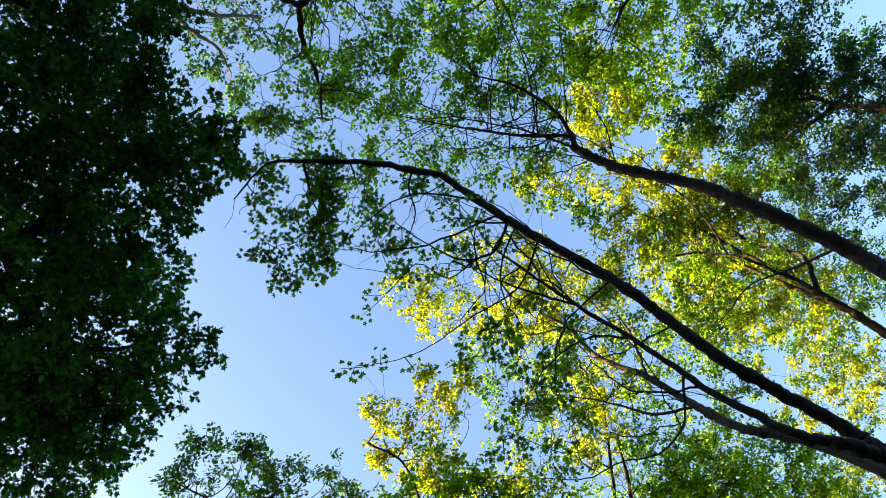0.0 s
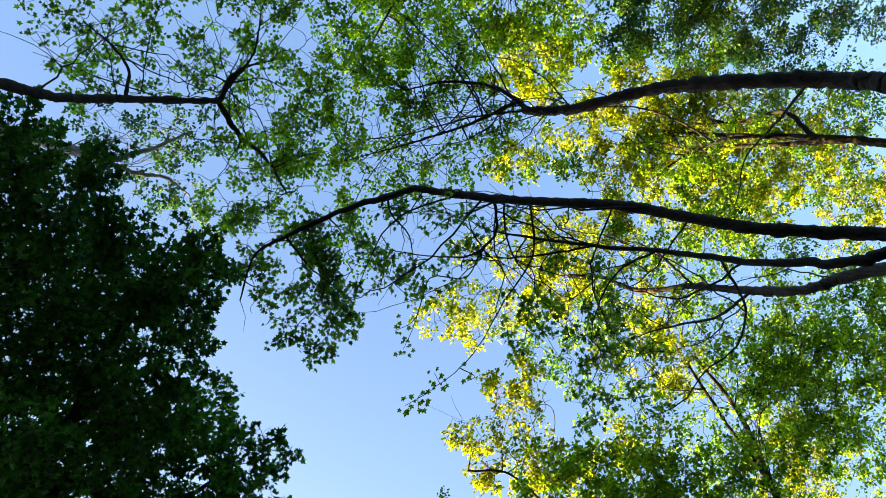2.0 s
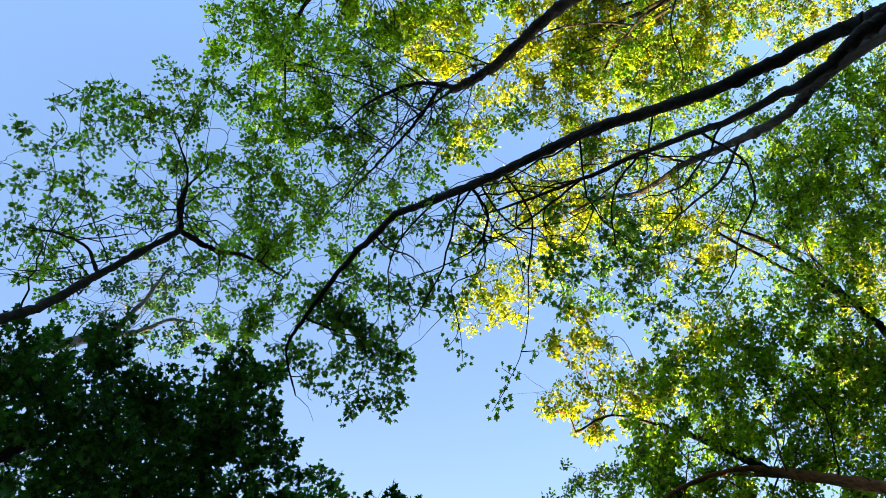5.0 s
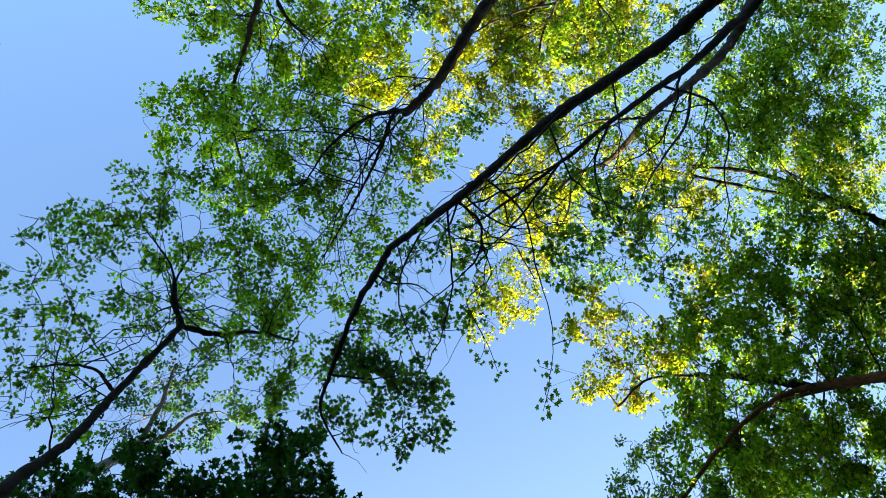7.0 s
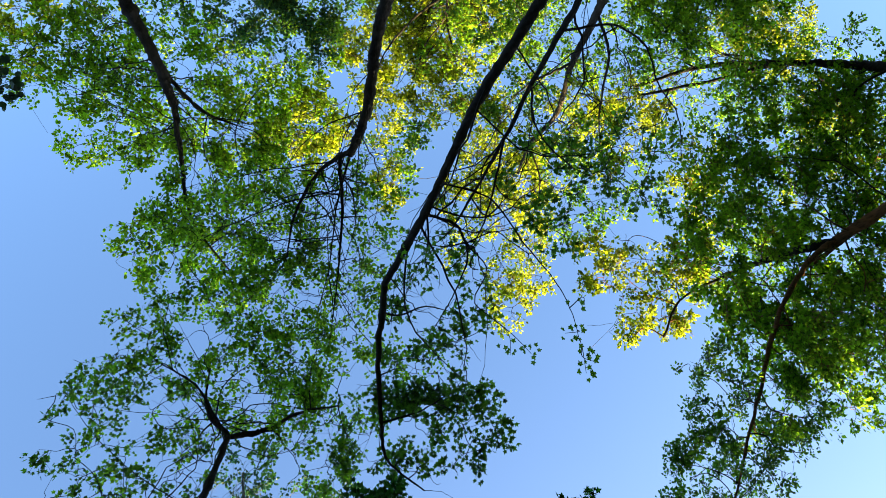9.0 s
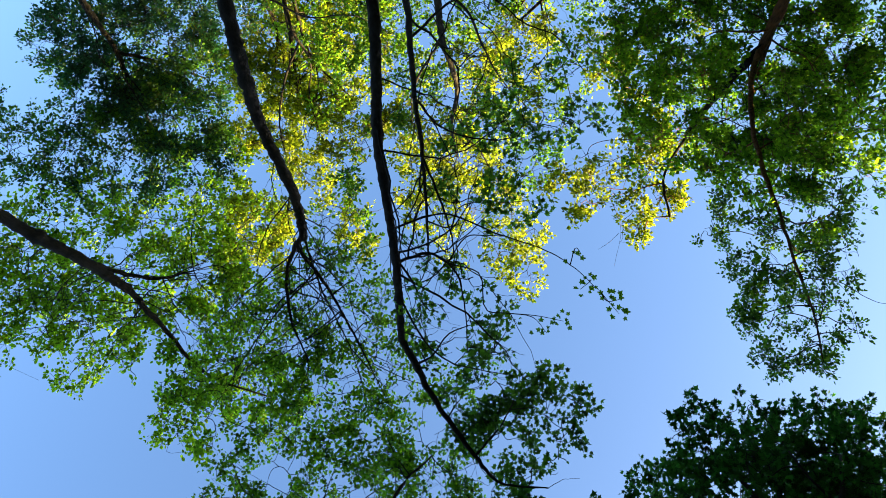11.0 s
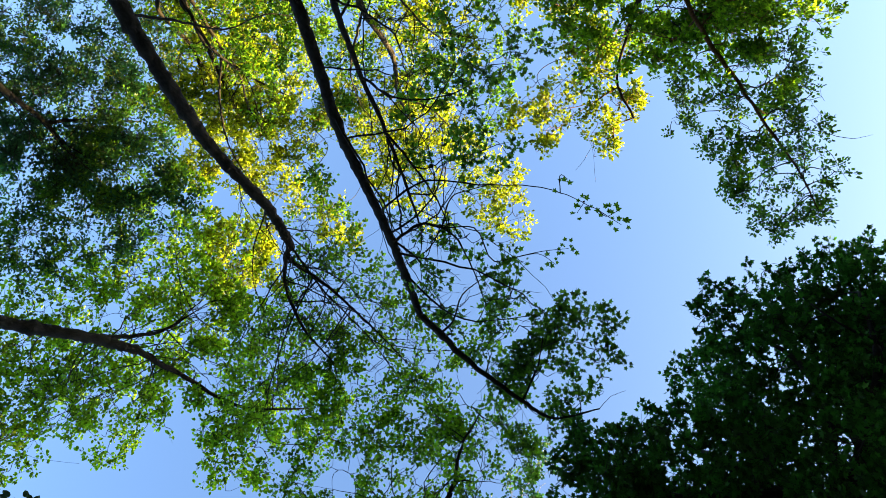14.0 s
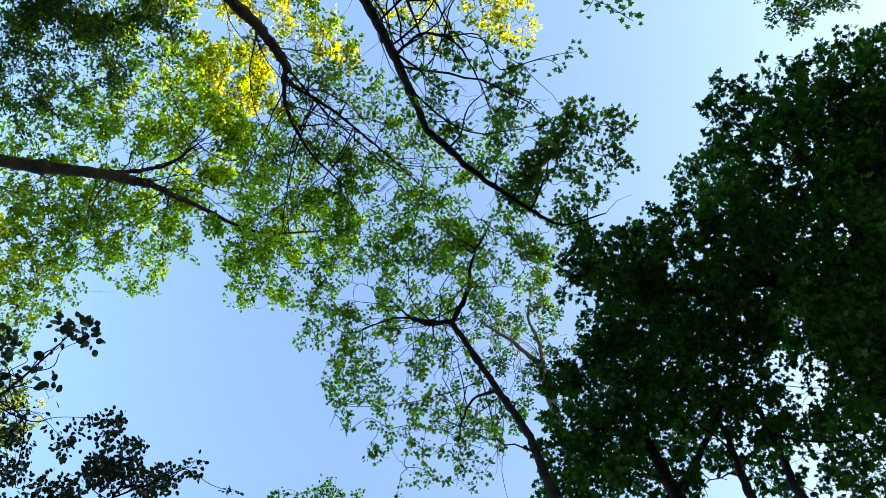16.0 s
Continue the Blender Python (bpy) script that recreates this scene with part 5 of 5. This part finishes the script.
limbs = grow_bough(darkA, limbs, [
    (-3.80, 1.41, 9.20, 0.54, 0.58), (-3.54, 1.43, 8.00, 0.47, 0.58), (-2.78, 1.22, 8.00, 0.37, 0.50), (-4.41, 1.35, 9.08, 0.64, 0.66),
    (-4.19, 1.75, 8.60, 0.70, 0.62), (-4.51, 1.22, 8.60, 0.70, 0.66), (-3.45, 0.84, 7.70, 0.37, 0.44),
], LEAF_DARK, BARK_DARK_SHADED, "star", 0.078, tilt=0.7, flat=1.0, ragged=5.0)
limbs = grow_bough(darkA, limbs, [
    (-3.92, 1.52, 9.50, 0.49, 0.56), (-3.76, 1.77, 8.60, 0.45, 0.60), (-4.73, 2.98, 11.30, 0.61, 0.60), (-3.69, 2.09, 10.10, 0.45, 0.60),
    (-4.08, 1.24, 8.60, 0.39, 0.51), (-2.94, 2.43, 8.60, 0.38, 0.60), (-3.98, 4.15, 10.88, 0.51, 0.60),
], LEAF_DARK, BARK_DARK_SHADED, "star", 0.092, tilt=0.7, flat=1.0, ragged=5.0)
limbs = grow_bough(darkA, limbs, [
    (-3.92, 1.52, 9.50, 0.65, 0.58), (-3.76, 1.77, 8.60, 0.59, 0.64), (-4.73, 2.98, 11.30, 0.81, 0.62), (-3.69, 2.09, 10.10, 0.59, 0.62),
    (-4.08, 1.24, 8.60, 0.51, 0.53), (-2.94, 2.43, 8.60, 0.50, 0.62), (-3.98, 4.15, 10.88, 0.68, 0.62),
], LEAF_DARK, BARK_DARK_SHADED, "star", 0.078, tilt=0.7, flat=1.0, ragged=5.0)
limbs = grow_bough(darkA, limbs, [
    (-3.42, 1.11, 11.10, 0.70, 0.58), (-2.31, 1.05, 10.50, 0.57, 0.68), (-4.19, 2.46, 12.90, 0.94, 0.71), (-2.96, 2.39, 12.00, 0.77, 0.68),
    (-1.76, 1.75, 10.50, 0.32, 0.59), (-2.00, 1.84, 13.20, 0.37, 0.44), (-1.12, 0.65, 10.80, 0.39, 0.53), (-1.07, 1.29, 12.60, 0.34, 0.54),
    (-1.94, 0.89, 11.70, 0.48, 0.61), (-2.54, 3.47, 13.20, 0.57, 0.68), (-1.63, 2.58, 11.10, 0.19, 0.44), (-3.50, 2.99, 10.50, 0.69, 0.71),
    (-3.02, 3.50, 11.70, 0.77, 0.64), (-2.11, 3.84, 11.40, 0.50, 0.64), (-1.56, 3.67, 11.10, 0.28, 0.54), (-1.40, 4.02, 10.80, 0.24, 0.54),
    (-2.11, 4.71, 12.00, 0.36, 0.54),
], LEAF_DARK, BARK_DARK_SHADED, "star", 0.092, tilt=0.7, flat=1.0, ragged=5.0)
limbs = grow_bough(darkA, limbs, [
    (-3.42, 1.11, 11.10, 0.92, 0.61), (-2.31, 1.05, 10.50, 0.75, 0.69), (-4.19, 2.46, 12.90, 1.24, 0.72), (-2.96, 2.39, 12.00, 1.01, 0.69),
    (-1.76, 1.75, 10.50, 0.42, 0.61), (-2.00, 1.84, 13.20, 0.48, 0.47), (-1.12, 0.65, 10.80, 0.52, 0.55), (-1.07, 1.29, 12.60, 0.45, 0.56),
    (-1.94, 0.89, 11.70, 0.63, 0.65), (-2.54, 3.47, 13.20, 0.75, 0.72), (-1.63, 2.58, 11.10, 0.25, 0.47), (-3.50, 2.99, 10.50, 0.91, 0.72),
    (-3.02, 3.50, 11.70, 1.01, 0.68), (-2.11, 3.84, 11.40, 0.65, 0.66), (-1.56, 3.67, 11.10, 0.37, 0.56), (-1.40, 4.02, 10.80, 0.31, 0.56),
    (-2.11, 4.71, 12.00, 0.47, 0.56),
], LEAF_DARK, BARK_DARK_SHADED, "star", 0.078, tilt=0.7, flat=1.0, ragged=5.0)
limbs = grow_bough(darkA, limbs, [
    (-3.71, 4.19, 10.60, 0.73, 0.55), (-3.22, 4.89, 11.80, 0.73, 0.60), (-2.60, 5.76, 12.40, 0.32, 0.70), (-1.72, 4.29, 10.00, 0.15, 0.44),
    (-3.75, 5.16, 10.30, 0.75, 0.59), (-3.76, 6.48, 12.40, 0.62, 0.70), (-3.02, 6.36, 12.40, 0.30, 0.62), (-2.16, 3.64, 10.00, 0.36, 0.60),
    (-5.21, 3.96, 12.40, 0.87, 0.64), (-4.90, 2.12, 12.40, 0.83, 0.64), (-5.54, 5.97, 12.40, 0.94, 0.55), (-5.26, 2.71, 11.50, 0.88, 0.60),
    (-5.58, 4.43, 11.50, 0.94, 0.60),
], LEAF_DARK, BARK_DARK_SHADED, "star", 0.092, tilt=0.7, flat=1.0, ragged=5.0)
limbs = grow_bough(darkA, limbs, [
    (-3.71, 4.19, 10.60, 0.97, 0.57), (-3.22, 4.89, 11.80, 0.96, 0.62), (-2.66, 5.70, 12.40, 0.36, 0.70), (-1.72, 4.29, 10.00, 0.20, 0.47),
    (-3.75, 5.16, 10.30, 0.99, 0.61), (-3.80, 6.40, 12.40, 0.70, 0.72), (-3.05, 6.33, 12.40, 0.34, 0.62), (-2.16, 3.64, 10.00, 0.48, 0.62),
    (-5.21, 3.96, 12.40, 1.15, 0.68), (-4.90, 2.12, 12.40, 1.09, 0.68), (-5.54, 5.97, 12.40, 1.23, 0.57), (-5.26, 2.71, 11.50, 1.16, 0.62),
    (-5.58, 4.43, 11.50, 1.23, 0.62),
], LEAF_DARK, BARK_DARK_SHADED, "star", 0.078, tilt=0.7, flat=1.0, ragged=5.0)
limbs = grow_bough(darkA, limbs, [
    (-2.79, 4.73, 11.60, 0.44, 0.60), (-3.29, 5.24, 11.60, 0.55, 0.68), (-3.77, 4.73, 11.30, 0.54, 0.64), (-3.42, 4.61, 12.20, 0.47, 0.60),
    (-3.23, 3.42, 9.50, 0.43, 0.60),
], LEAF_DARK, BARK_DARK_SHADED, "star", 0.092, tilt=0.7, flat=1.0, ragged=5.0)
limbs = grow_bough(darkA, limbs, [
    (-2.79, 4.73, 11.60, 0.59, 0.62), (-3.29, 5.24, 11.60, 0.72, 0.72), (-3.77, 4.73, 11.30, 0.71, 0.68), (-3.42, 4.61, 12.20, 0.62, 0.62),
    (-3.23, 3.42, 9.50, 0.57, 0.62),
], LEAF_DARK, BARK_DARK_SHADED, "star", 0.078, tilt=0.7, flat=1.0, ragged=5.0)
limbs = grow_bough(darkA, limbs, [
    (-3.60, 4.59, 11.30, 0.53, 0.64), (-4.31, 5.59, 12.20, 0.59, 0.64), (-4.21, 4.52, 11.30, 0.53, 0.64), (-3.23, 3.67, 10.40, 0.39, 0.60),
], LEAF_DARK, BARK_DARK_SHADED, "star", 0.092, tilt=0.7, flat=1.0, ragged=5.0)
limbs = grow_bough(darkA, limbs, [
    (-3.60, 4.59, 11.30, 0.69, 0.68), (-4.31, 5.59, 12.20, 0.78, 0.68), (-4.21, 4.52, 11.30, 0.70, 0.68), (-3.23, 3.67, 10.40, 0.51, 0.62),
], LEAF_DARK, BARK_DARK_SHADED, "star", 0.078, tilt=0.7, flat=1.0, ragged=5.0)
limbs = grow_bough(darkA, limbs, [
    (-3.33, 1.97, 11.90, 0.51, 0.61), (-2.24, 2.05, 9.80, 0.41, 0.68), (-2.69, 2.13, 9.80, 0.41, 0.64), (-2.76, 3.14, 11.60, 0.42, 0.60),
], LEAF_DARK, BARK_DARK_SHADED, "star", 0.092, tilt=0.7, flat=1.0, ragged=5.0)
limbs = grow_bough(darkA, limbs, [
    (-3.33, 1.97, 11.90, 0.67, 0.65), (-2.24, 2.05, 9.80, 0.53, 0.72), (-2.69, 2.13, 9.80, 0.54, 0.68), (-2.76, 3.14, 11.60, 0.55, 0.62),
], LEAF_DARK, BARK_DARK_SHADED, "star", 0.078, tilt=0.7, flat=1.0, ragged=5.0)
settle(darkA)

darkB = tree_at("tree", -5.83, -2.12, "shaded dark green tree with several thin stems")
lines = []
lines.append(stem(darkB, "trunk", [(-5.83, -2.12, -0.15, 0.180), (-4.85, -1.81, 3.11, 0.134), (-3.25, -1.29, 8.30, 0.120), (-3.19, -1.19, 9.10, 0.093), (-2.69, -0.75, 10.90, 0.067), (-2.22, -0.45, 11.90, 0.040)], BARK_DARK_SHADED))
lines.append(stem(darkB, "limb", [(-3.19, -1.19, 9.10, 0.050), (-3.45, -0.33, 9.90, 0.035), (-3.65, 0.50, 10.70, 0.020)], BARK_DARK_SHADED))
lines.append(stem(darkB, "limb", [(-5.91, -1.04, -0.15, 0.075), (-4.98, -0.91, 3.09, 0.056), (-3.47, -0.64, 8.30, 0.050), (-3.53, -0.32, 9.50, 0.035), (-3.40, 0.01, 10.50, 0.020)], BARK_DARK_SHADED))
lines.append(stem(darkB, "limb", [(-6.20, 0.11, -0.15, 0.075), (-5.26, -0.08, 3.00, 0.056), (-3.73, -0.35, 8.00, 0.050), (-3.79, -0.09, 8.90, 0.035), (-3.78, 0.24, 9.90, 0.020)], BARK_DARK_SHADED))
limbs = np.vstack(lines)
limbs = grow_bough(darkB, limbs, [
    (-1.33, 0.89, 9.90, 0.37, 0.58), (-0.98, 1.05, 10.80, 0.26, 0.54), (-2.61, 0.51, 12.30, 0.65, 0.61), (-3.13, 1.23, 11.70, 0.67, 0.68),
    (-2.66, -0.42, 12.00, 0.46, 0.44), (-2.99, -0.04, 10.80, 0.57, 0.54), (-3.77, 0.59, 11.10, 0.64, 0.58), (-4.58, 1.60, 11.10, 0.42, 0.38),
    (-5.00, 1.29, 10.20, 0.40, 0.46), (-4.18, 0.40, 10.20, 0.45, 0.51), (-4.52, -0.65, 12.30, 0.64, 0.46), (-5.11, -0.35, 11.10, 0.51, 0.46),
    (-5.74, 0.47, 10.80, 0.51, 0.46), (-3.07, -1.26, 10.80, 0.39, 0.35), (-2.13, -1.08, 9.60, 0.30, 0.32), (-5.35, 0.81, 11.10, 0.43, 0.46),
    (-2.51, -1.69, 9.60, 0.34, 0.32), (-3.74, -1.42, 10.80, 0.40, 0.35), (-7.31, 0.04, 12.30, 0.61, 0.44),
], LEAF_DARK, BARK_DARK_SHADED, "star", 0.092, tilt=0.7, flat=1.0, ragged=5.0)
limbs = grow_bough(darkB, limbs, [
    (-1.33, 0.89, 9.90, 0.48, 0.64), (-0.98, 1.05, 10.80, 0.34, 0.60), (-2.61, 0.51, 12.30, 0.85, 0.68), (-3.13, 1.23, 11.70, 0.88, 0.73),
    (-2.66, -0.42, 12.00, 0.61, 0.50), (-2.99, -0.04, 10.80, 0.75, 0.60), (-3.77, 0.59, 11.10, 0.85, 0.63), (-4.58, 1.60, 11.10, 0.55, 0.45),
    (-5.00, 1.29, 10.20, 0.52, 0.53), (-4.18, 0.40, 10.20, 0.60, 0.56), (-4.52, -0.65, 12.30, 0.84, 0.53), (-5.11, -0.35, 11.10, 0.67, 0.53),
    (-5.74, 0.47, 10.80, 0.68, 0.53), (-3.07, -1.26, 10.80, 0.51, 0.43), (-2.13, -1.08, 9.60, 0.39, 0.37), (-5.35, 0.81, 11.10, 0.57, 0.53),
    (-2.51, -1.69, 9.60, 0.45, 0.37), (-3.74, -1.42, 10.80, 0.52, 0.43), (-7.31, 0.04, 12.30, 0.80, 0.51),
], LEAF_DARK, BARK_DARK_SHADED, "star", 0.074, tilt=0.7, flat=1.0, ragged=5.0)
limbs = grow_bough(darkB, limbs, [
    (-3.63, -0.53, 12.30, 0.69, 0.35), (-2.42, -0.62, 10.50, 0.50, 0.40), (-2.75, 0.15, 11.40, 0.62, 0.58), (-1.68, -0.04, 9.60, 0.34, 0.58),
    (-3.07, 0.24, 10.20, 0.56, 0.50), (-1.56, -0.59, 9.60, 0.28, 0.44), (-3.51, -0.95, 11.70, 0.49, 0.28),
], LEAF_DARK, BARK_DARK_SHADED, "star", 0.092, tilt=0.7, flat=1.0, ragged=5.0)
limbs = grow_bough(darkB, limbs, [
    (-3.63, -0.53, 12.30, 0.91, 0.39), (-2.42, -0.62, 10.50, 0.65, 0.46), (-2.75, 0.15, 11.40, 0.82, 0.64), (-1.68, -0.04, 9.60, 0.45, 0.64),
    (-3.07, 0.24, 10.20, 0.74, 0.55), (-1.56, -0.59, 9.60, 0.37, 0.51), (-3.51, -0.95, 11.70, 0.65, 0.33),
], LEAF_DARK, BARK_DARK_SHADED, "star", 0.074, tilt=0.7, flat=1.0, ragged=5.0)
limbs = grow_bough(darkB, limbs, [
    (-1.85, -0.69, 9.40, 0.34, 0.43), (-2.74, -0.82, 10.60, 0.44, 0.39), (-2.92, 0.13, 11.20, 0.42, 0.28), (-2.10, -0.08, 10.60, 0.38, 0.39),
    (-3.32, 0.01, 10.30, 0.39, 0.28), (-3.09, -1.07, 10.30, 0.43, 0.43), (-2.44, -1.49, 10.30, 0.38, 0.43), (-3.82, -0.30, 10.00, 0.38, 0.31),
    (-1.63, 0.42, 10.30, 0.32, 0.30),
], LEAF_FINE, BARK_DARK_SHADED, "small", 0.072, tilt=0.7, flat=1.0, ragged=5.0)
limbs = grow_bough(darkB, limbs, [
    (-2.45, -0.85, 10.09, 0.43, 0.45), (-3.16, -0.85, 10.09, 0.44, 0.47), (-3.26, -0.19, 9.62, 0.42, 0.42), (-3.71, -0.28, 9.26, 0.41, 0.47),
    (-3.75, 0.20, 8.89, 0.40, 0.47), (-4.63, 0.27, 9.41, 0.44, 0.47), (-4.77, 0.84, 9.45, 0.45, 0.47), (-3.26, -0.81, 8.87, 0.39, 0.50),
    (-2.56, -1.27, 8.88, 0.38, 0.50), (-5.10, -0.35, 10.40, 0.49, 0.50), (-5.39, -0.00, 9.84, 0.48, 0.50), (-2.59, -0.16, 9.18, 0.39, 0.42),
    (-3.59, 0.23, 9.50, 0.42, 0.42),
], LEAF_DARK, BARK_DARK_SHADED, "star", 0.078, tilt=0.7, flat=1.0, ragged=5.0)
settle(darkB)

far_q = tree_at("tree", 10.19, 0.53, "distant pale-stemmed tree with fine bluish-green leaves")
lines = []
lines.append(stem(far_q, "trunk", [(10.19, 0.53, -0.15, 0.090), (9.95, 0.45, 3.50, 0.067), (9.56, 0.30, 9.30, 0.060), (9.56, 0.27, 10.00, 0.050), (9.57, 0.25, 11.00, 0.040), (9.47, 0.03, 12.00, 0.030), (9.17, -0.06, 12.90, 0.020)], BARK_DARK_SHADED))
lines.append(stem(far_q, "limb", [(9.57, 0.25, 11.00, 0.035), (9.60, 0.76, 11.70, 0.025), (9.18, 1.37, 12.30, 0.015)], BARK_DARK_SHADED))
limbs = np.vstack(lines)
stems = limbs
limbs = grow_bough(far_q, limbs, [
    (11.24, 0.90, 11.50, 1.66, 0.60), (9.55, 0.71, 11.50, 1.52, 0.71), (8.15, 0.55, 11.50, 0.90, 0.65), (9.58, -0.32, 11.74, 1.12, 0.46),
    (13.37, 1.78, 12.22, 1.38, 0.68), (10.62, 2.00, 12.10, 1.06, 0.51), (8.56, -0.85, 12.34, 1.25, 0.35), (9.29, -1.50, 12.34, 1.15, 0.32),
    (7.33, -0.03, 11.62, 0.88, 0.35), (6.99, 0.42, 11.50, 0.61, 0.40), (11.37, -0.06, 12.22, 1.25, 0.60), (11.65, 2.72, 11.98, 0.95, 0.35),
    (10.27, 2.99, 12.58, 0.77, 0.40),
], LEAF_FINE, BARK_DARK_SHADED, "kite", 0.066)
limbs = grow_bough(far_q, limbs, [
    (8.42, 0.38, 11.94, 1.15, 0.73), (8.92, -0.09, 11.82, 1.10, 0.68), (8.17, -0.65, 12.18, 0.82, 0.55), (9.47, -1.15, 12.18, 0.87, 0.35),
    (9.94, -2.65, 11.58, 1.02, 0.60), (9.17, -2.09, 11.70, 0.84, 0.46), (9.14, -3.03, 11.22, 0.69, 0.51), (8.41, -1.82, 12.06, 0.83, 0.35),
    (7.21, 0.52, 11.46, 0.50, 0.55), (8.35, 0.88, 11.10, 0.77, 0.60),
], LEAF_SHADE, BARK_DARK_SHADED, "kite", 0.066)
limbs = grow_bough(far_q, limbs, [
    (12.51, 0.61, 11.91, 1.02, 0.47), (11.52, -0.49, 12.17, 0.99, 0.47), (9.62, -0.35, 11.69, 0.88, 0.41), (8.43, -0.19, 12.17, 0.73, 0.41),
    (9.46, -1.28, 11.79, 0.76, 0.41), (10.97, 0.85, 11.85, 0.81, 0.41), (10.90, 2.35, 12.10, 0.69, 0.47), (8.94, 1.30, 11.85, 0.62, 0.47),
    (13.40, 0.60, 11.93, 0.91, 0.59), (11.95, 1.39, 11.62, 0.84, 0.53), (9.90, 0.39, 12.05, 0.78, 0.35),
], LEAF_SHADE, BARK_DARK_SHADED, "kite", 0.066)
bare_twigs(far_q, stems, limbs[len(stems):], 10, BARK_DARK_SHADED)
settle(far_q)

back_v = tree_at("tree", 0.56, -7.98, "leafy green tree top against the sky")
lines = []
lines.append(stem(back_v, "trunk", [(0.56, -7.98, -0.15, 0.180), (0.31, -6.52, 2.96, 0.134), (-0.08, -4.16, 8.00, 0.120), (0.10, -4.42, 9.50, 0.085), (0.29, -4.31, 10.50, 0.050)], BARK_GREY))
limbs = np.vstack(lines)
limbs = grow_bough(back_v, limbs, [
    (0.61, -5.13, 11.80, 0.58, 0.65), (1.08, -5.34, 11.60, 0.40, 0.60), (0.12, -4.90, 12.00, 0.47, 0.60), (-0.30, -5.07, 12.20, 0.35, 0.55),
    (0.32, -6.12, 12.10, 0.99, 0.70), (-0.50, -5.57, 12.10, 0.97, 0.70), (1.08, -6.18, 11.50, 0.71, 0.70),
], LEAF_SHADE, BARK_GREY, "small", 0.058)
settle(back_v)

south = tree_at("tree", 9.03, -10.03, "distant tree with sunlit golden-green crown")
lines = []
lines.append(stem(south, "trunk", [(9.03, -10.03, -0.15, 0.180), (8.39, -9.61, 4.65, 0.134), (7.41, -8.94, 12.50, 0.120), (7.99, -9.21, 14.50, 0.075), (8.18, -9.18, 16.00, 0.030)], BARK_GREY))
limbs = np.vstack(lines)
limbs = grow_bough(south, limbs, [
    (7.79, -8.16, 14.90, 0.49, 0.60), (7.63, -8.88, 15.12, 0.54, 0.60), (8.89, -9.62, 15.95, 0.98, 0.60), (7.21, -9.05, 15.05, 0.45, 0.50),
    (7.48, -8.87, 15.95, 0.28, 0.40),
], LEAF_YOUNG_SUNLIT, BARK_GREY, "kite", 0.08, tilt=0.9)
settle(south)

sapling = tree_at("sapling", 2.76, -2.76, "low sapling with dark glossy oval leaves")
lines = []
lines.append(stem(sapling, "trunk", [(2.76, -2.76, -0.15, 0.0182), (2.62, -2.62, 1.91, 0.0138), (2.42, -2.38, 5.10, 0.0121), (2.56, -2.32, 5.60, 0.0077), (2.64, -2.08, 6.00, 0.0033)], BARK_DARK_SHADED))
lines.append(stem(sapling, "limb", [(1.58, -3.24, -0.15, 0.0165), (1.49, -2.98, 1.84, 0.0121), (1.36, -2.57, 4.90, 0.0110), (1.52, -2.59, 5.40, 0.0083), (1.61, -2.55, 5.70, 0.0060), (1.75, -2.52, 5.90, 0.0033)], BARK_DARK_SHADED))
lines.append(stem(sapling, "limb", [(1.52, -2.59, 5.40, 0.0066), (1.37, -2.44, 5.60, 0.0050), (1.27, -2.34, 5.80, 0.0028)], BARK_DARK_SHADED))
limbs = np.vstack(lines)
limbs = grow_bough(sapling, limbs, [
    (2.58, -1.97, 5.80, 0.13, 0.78), (2.43, -2.00, 5.80, 0.09, 0.78), (2.63, -2.14, 5.90, 0.07, 0.58), (2.78, -2.32, 5.72, 0.13, 0.78),
    (2.53, -2.21, 5.60, 0.07, 0.68), (2.79, -2.19, 5.58, 0.11, 0.68), (2.69, -2.42, 5.65, 0.10, 0.68), (2.33, -2.31, 5.55, 0.09, 0.58),
], LEAF_HOLLY, BARK_DARK_SHADED, "ovate", 0.060, twig=0.006)
limbs = grow_bough(sapling, limbs, [
    (2.39, -2.70, 5.72, 0.18, 0.73), (2.19, -2.68, 5.77, 0.14, 0.68), (2.34, -2.84, 5.60, 0.17, 0.68), (1.97, -2.32, 5.60, 0.12, 0.68),
    (1.81, -2.36, 5.60, 0.12, 0.78), (1.68, -2.48, 5.77, 0.14, 0.78), (1.66, -2.60, 5.67, 0.18, 0.88), (1.46, -2.48, 5.55, 0.14, 0.78),
    (1.27, -2.27, 5.57, 0.10, 0.78), (1.32, -2.55, 5.77, 0.14, 0.78), (1.25, -2.27, 5.77, 0.05, 0.68),
], LEAF_HOLLY, BARK_DARK_SHADED, "ovate", 0.038, twig=0.005)
limbs = grow_bough(sapling, limbs, [
    (0.95, -2.42, 5.95, 0.06, 0.68), (1.80, -2.70, 5.55, 0.16, 0.78), (2.26, -3.15, 5.90, 0.20, 0.78), (2.06, -3.16, 5.92, 0.20, 0.78),
], LEAF_HOLLY, BARK_DARK_SHADED, "ovate", 0.038, twig=0.005)
settle(sapling)
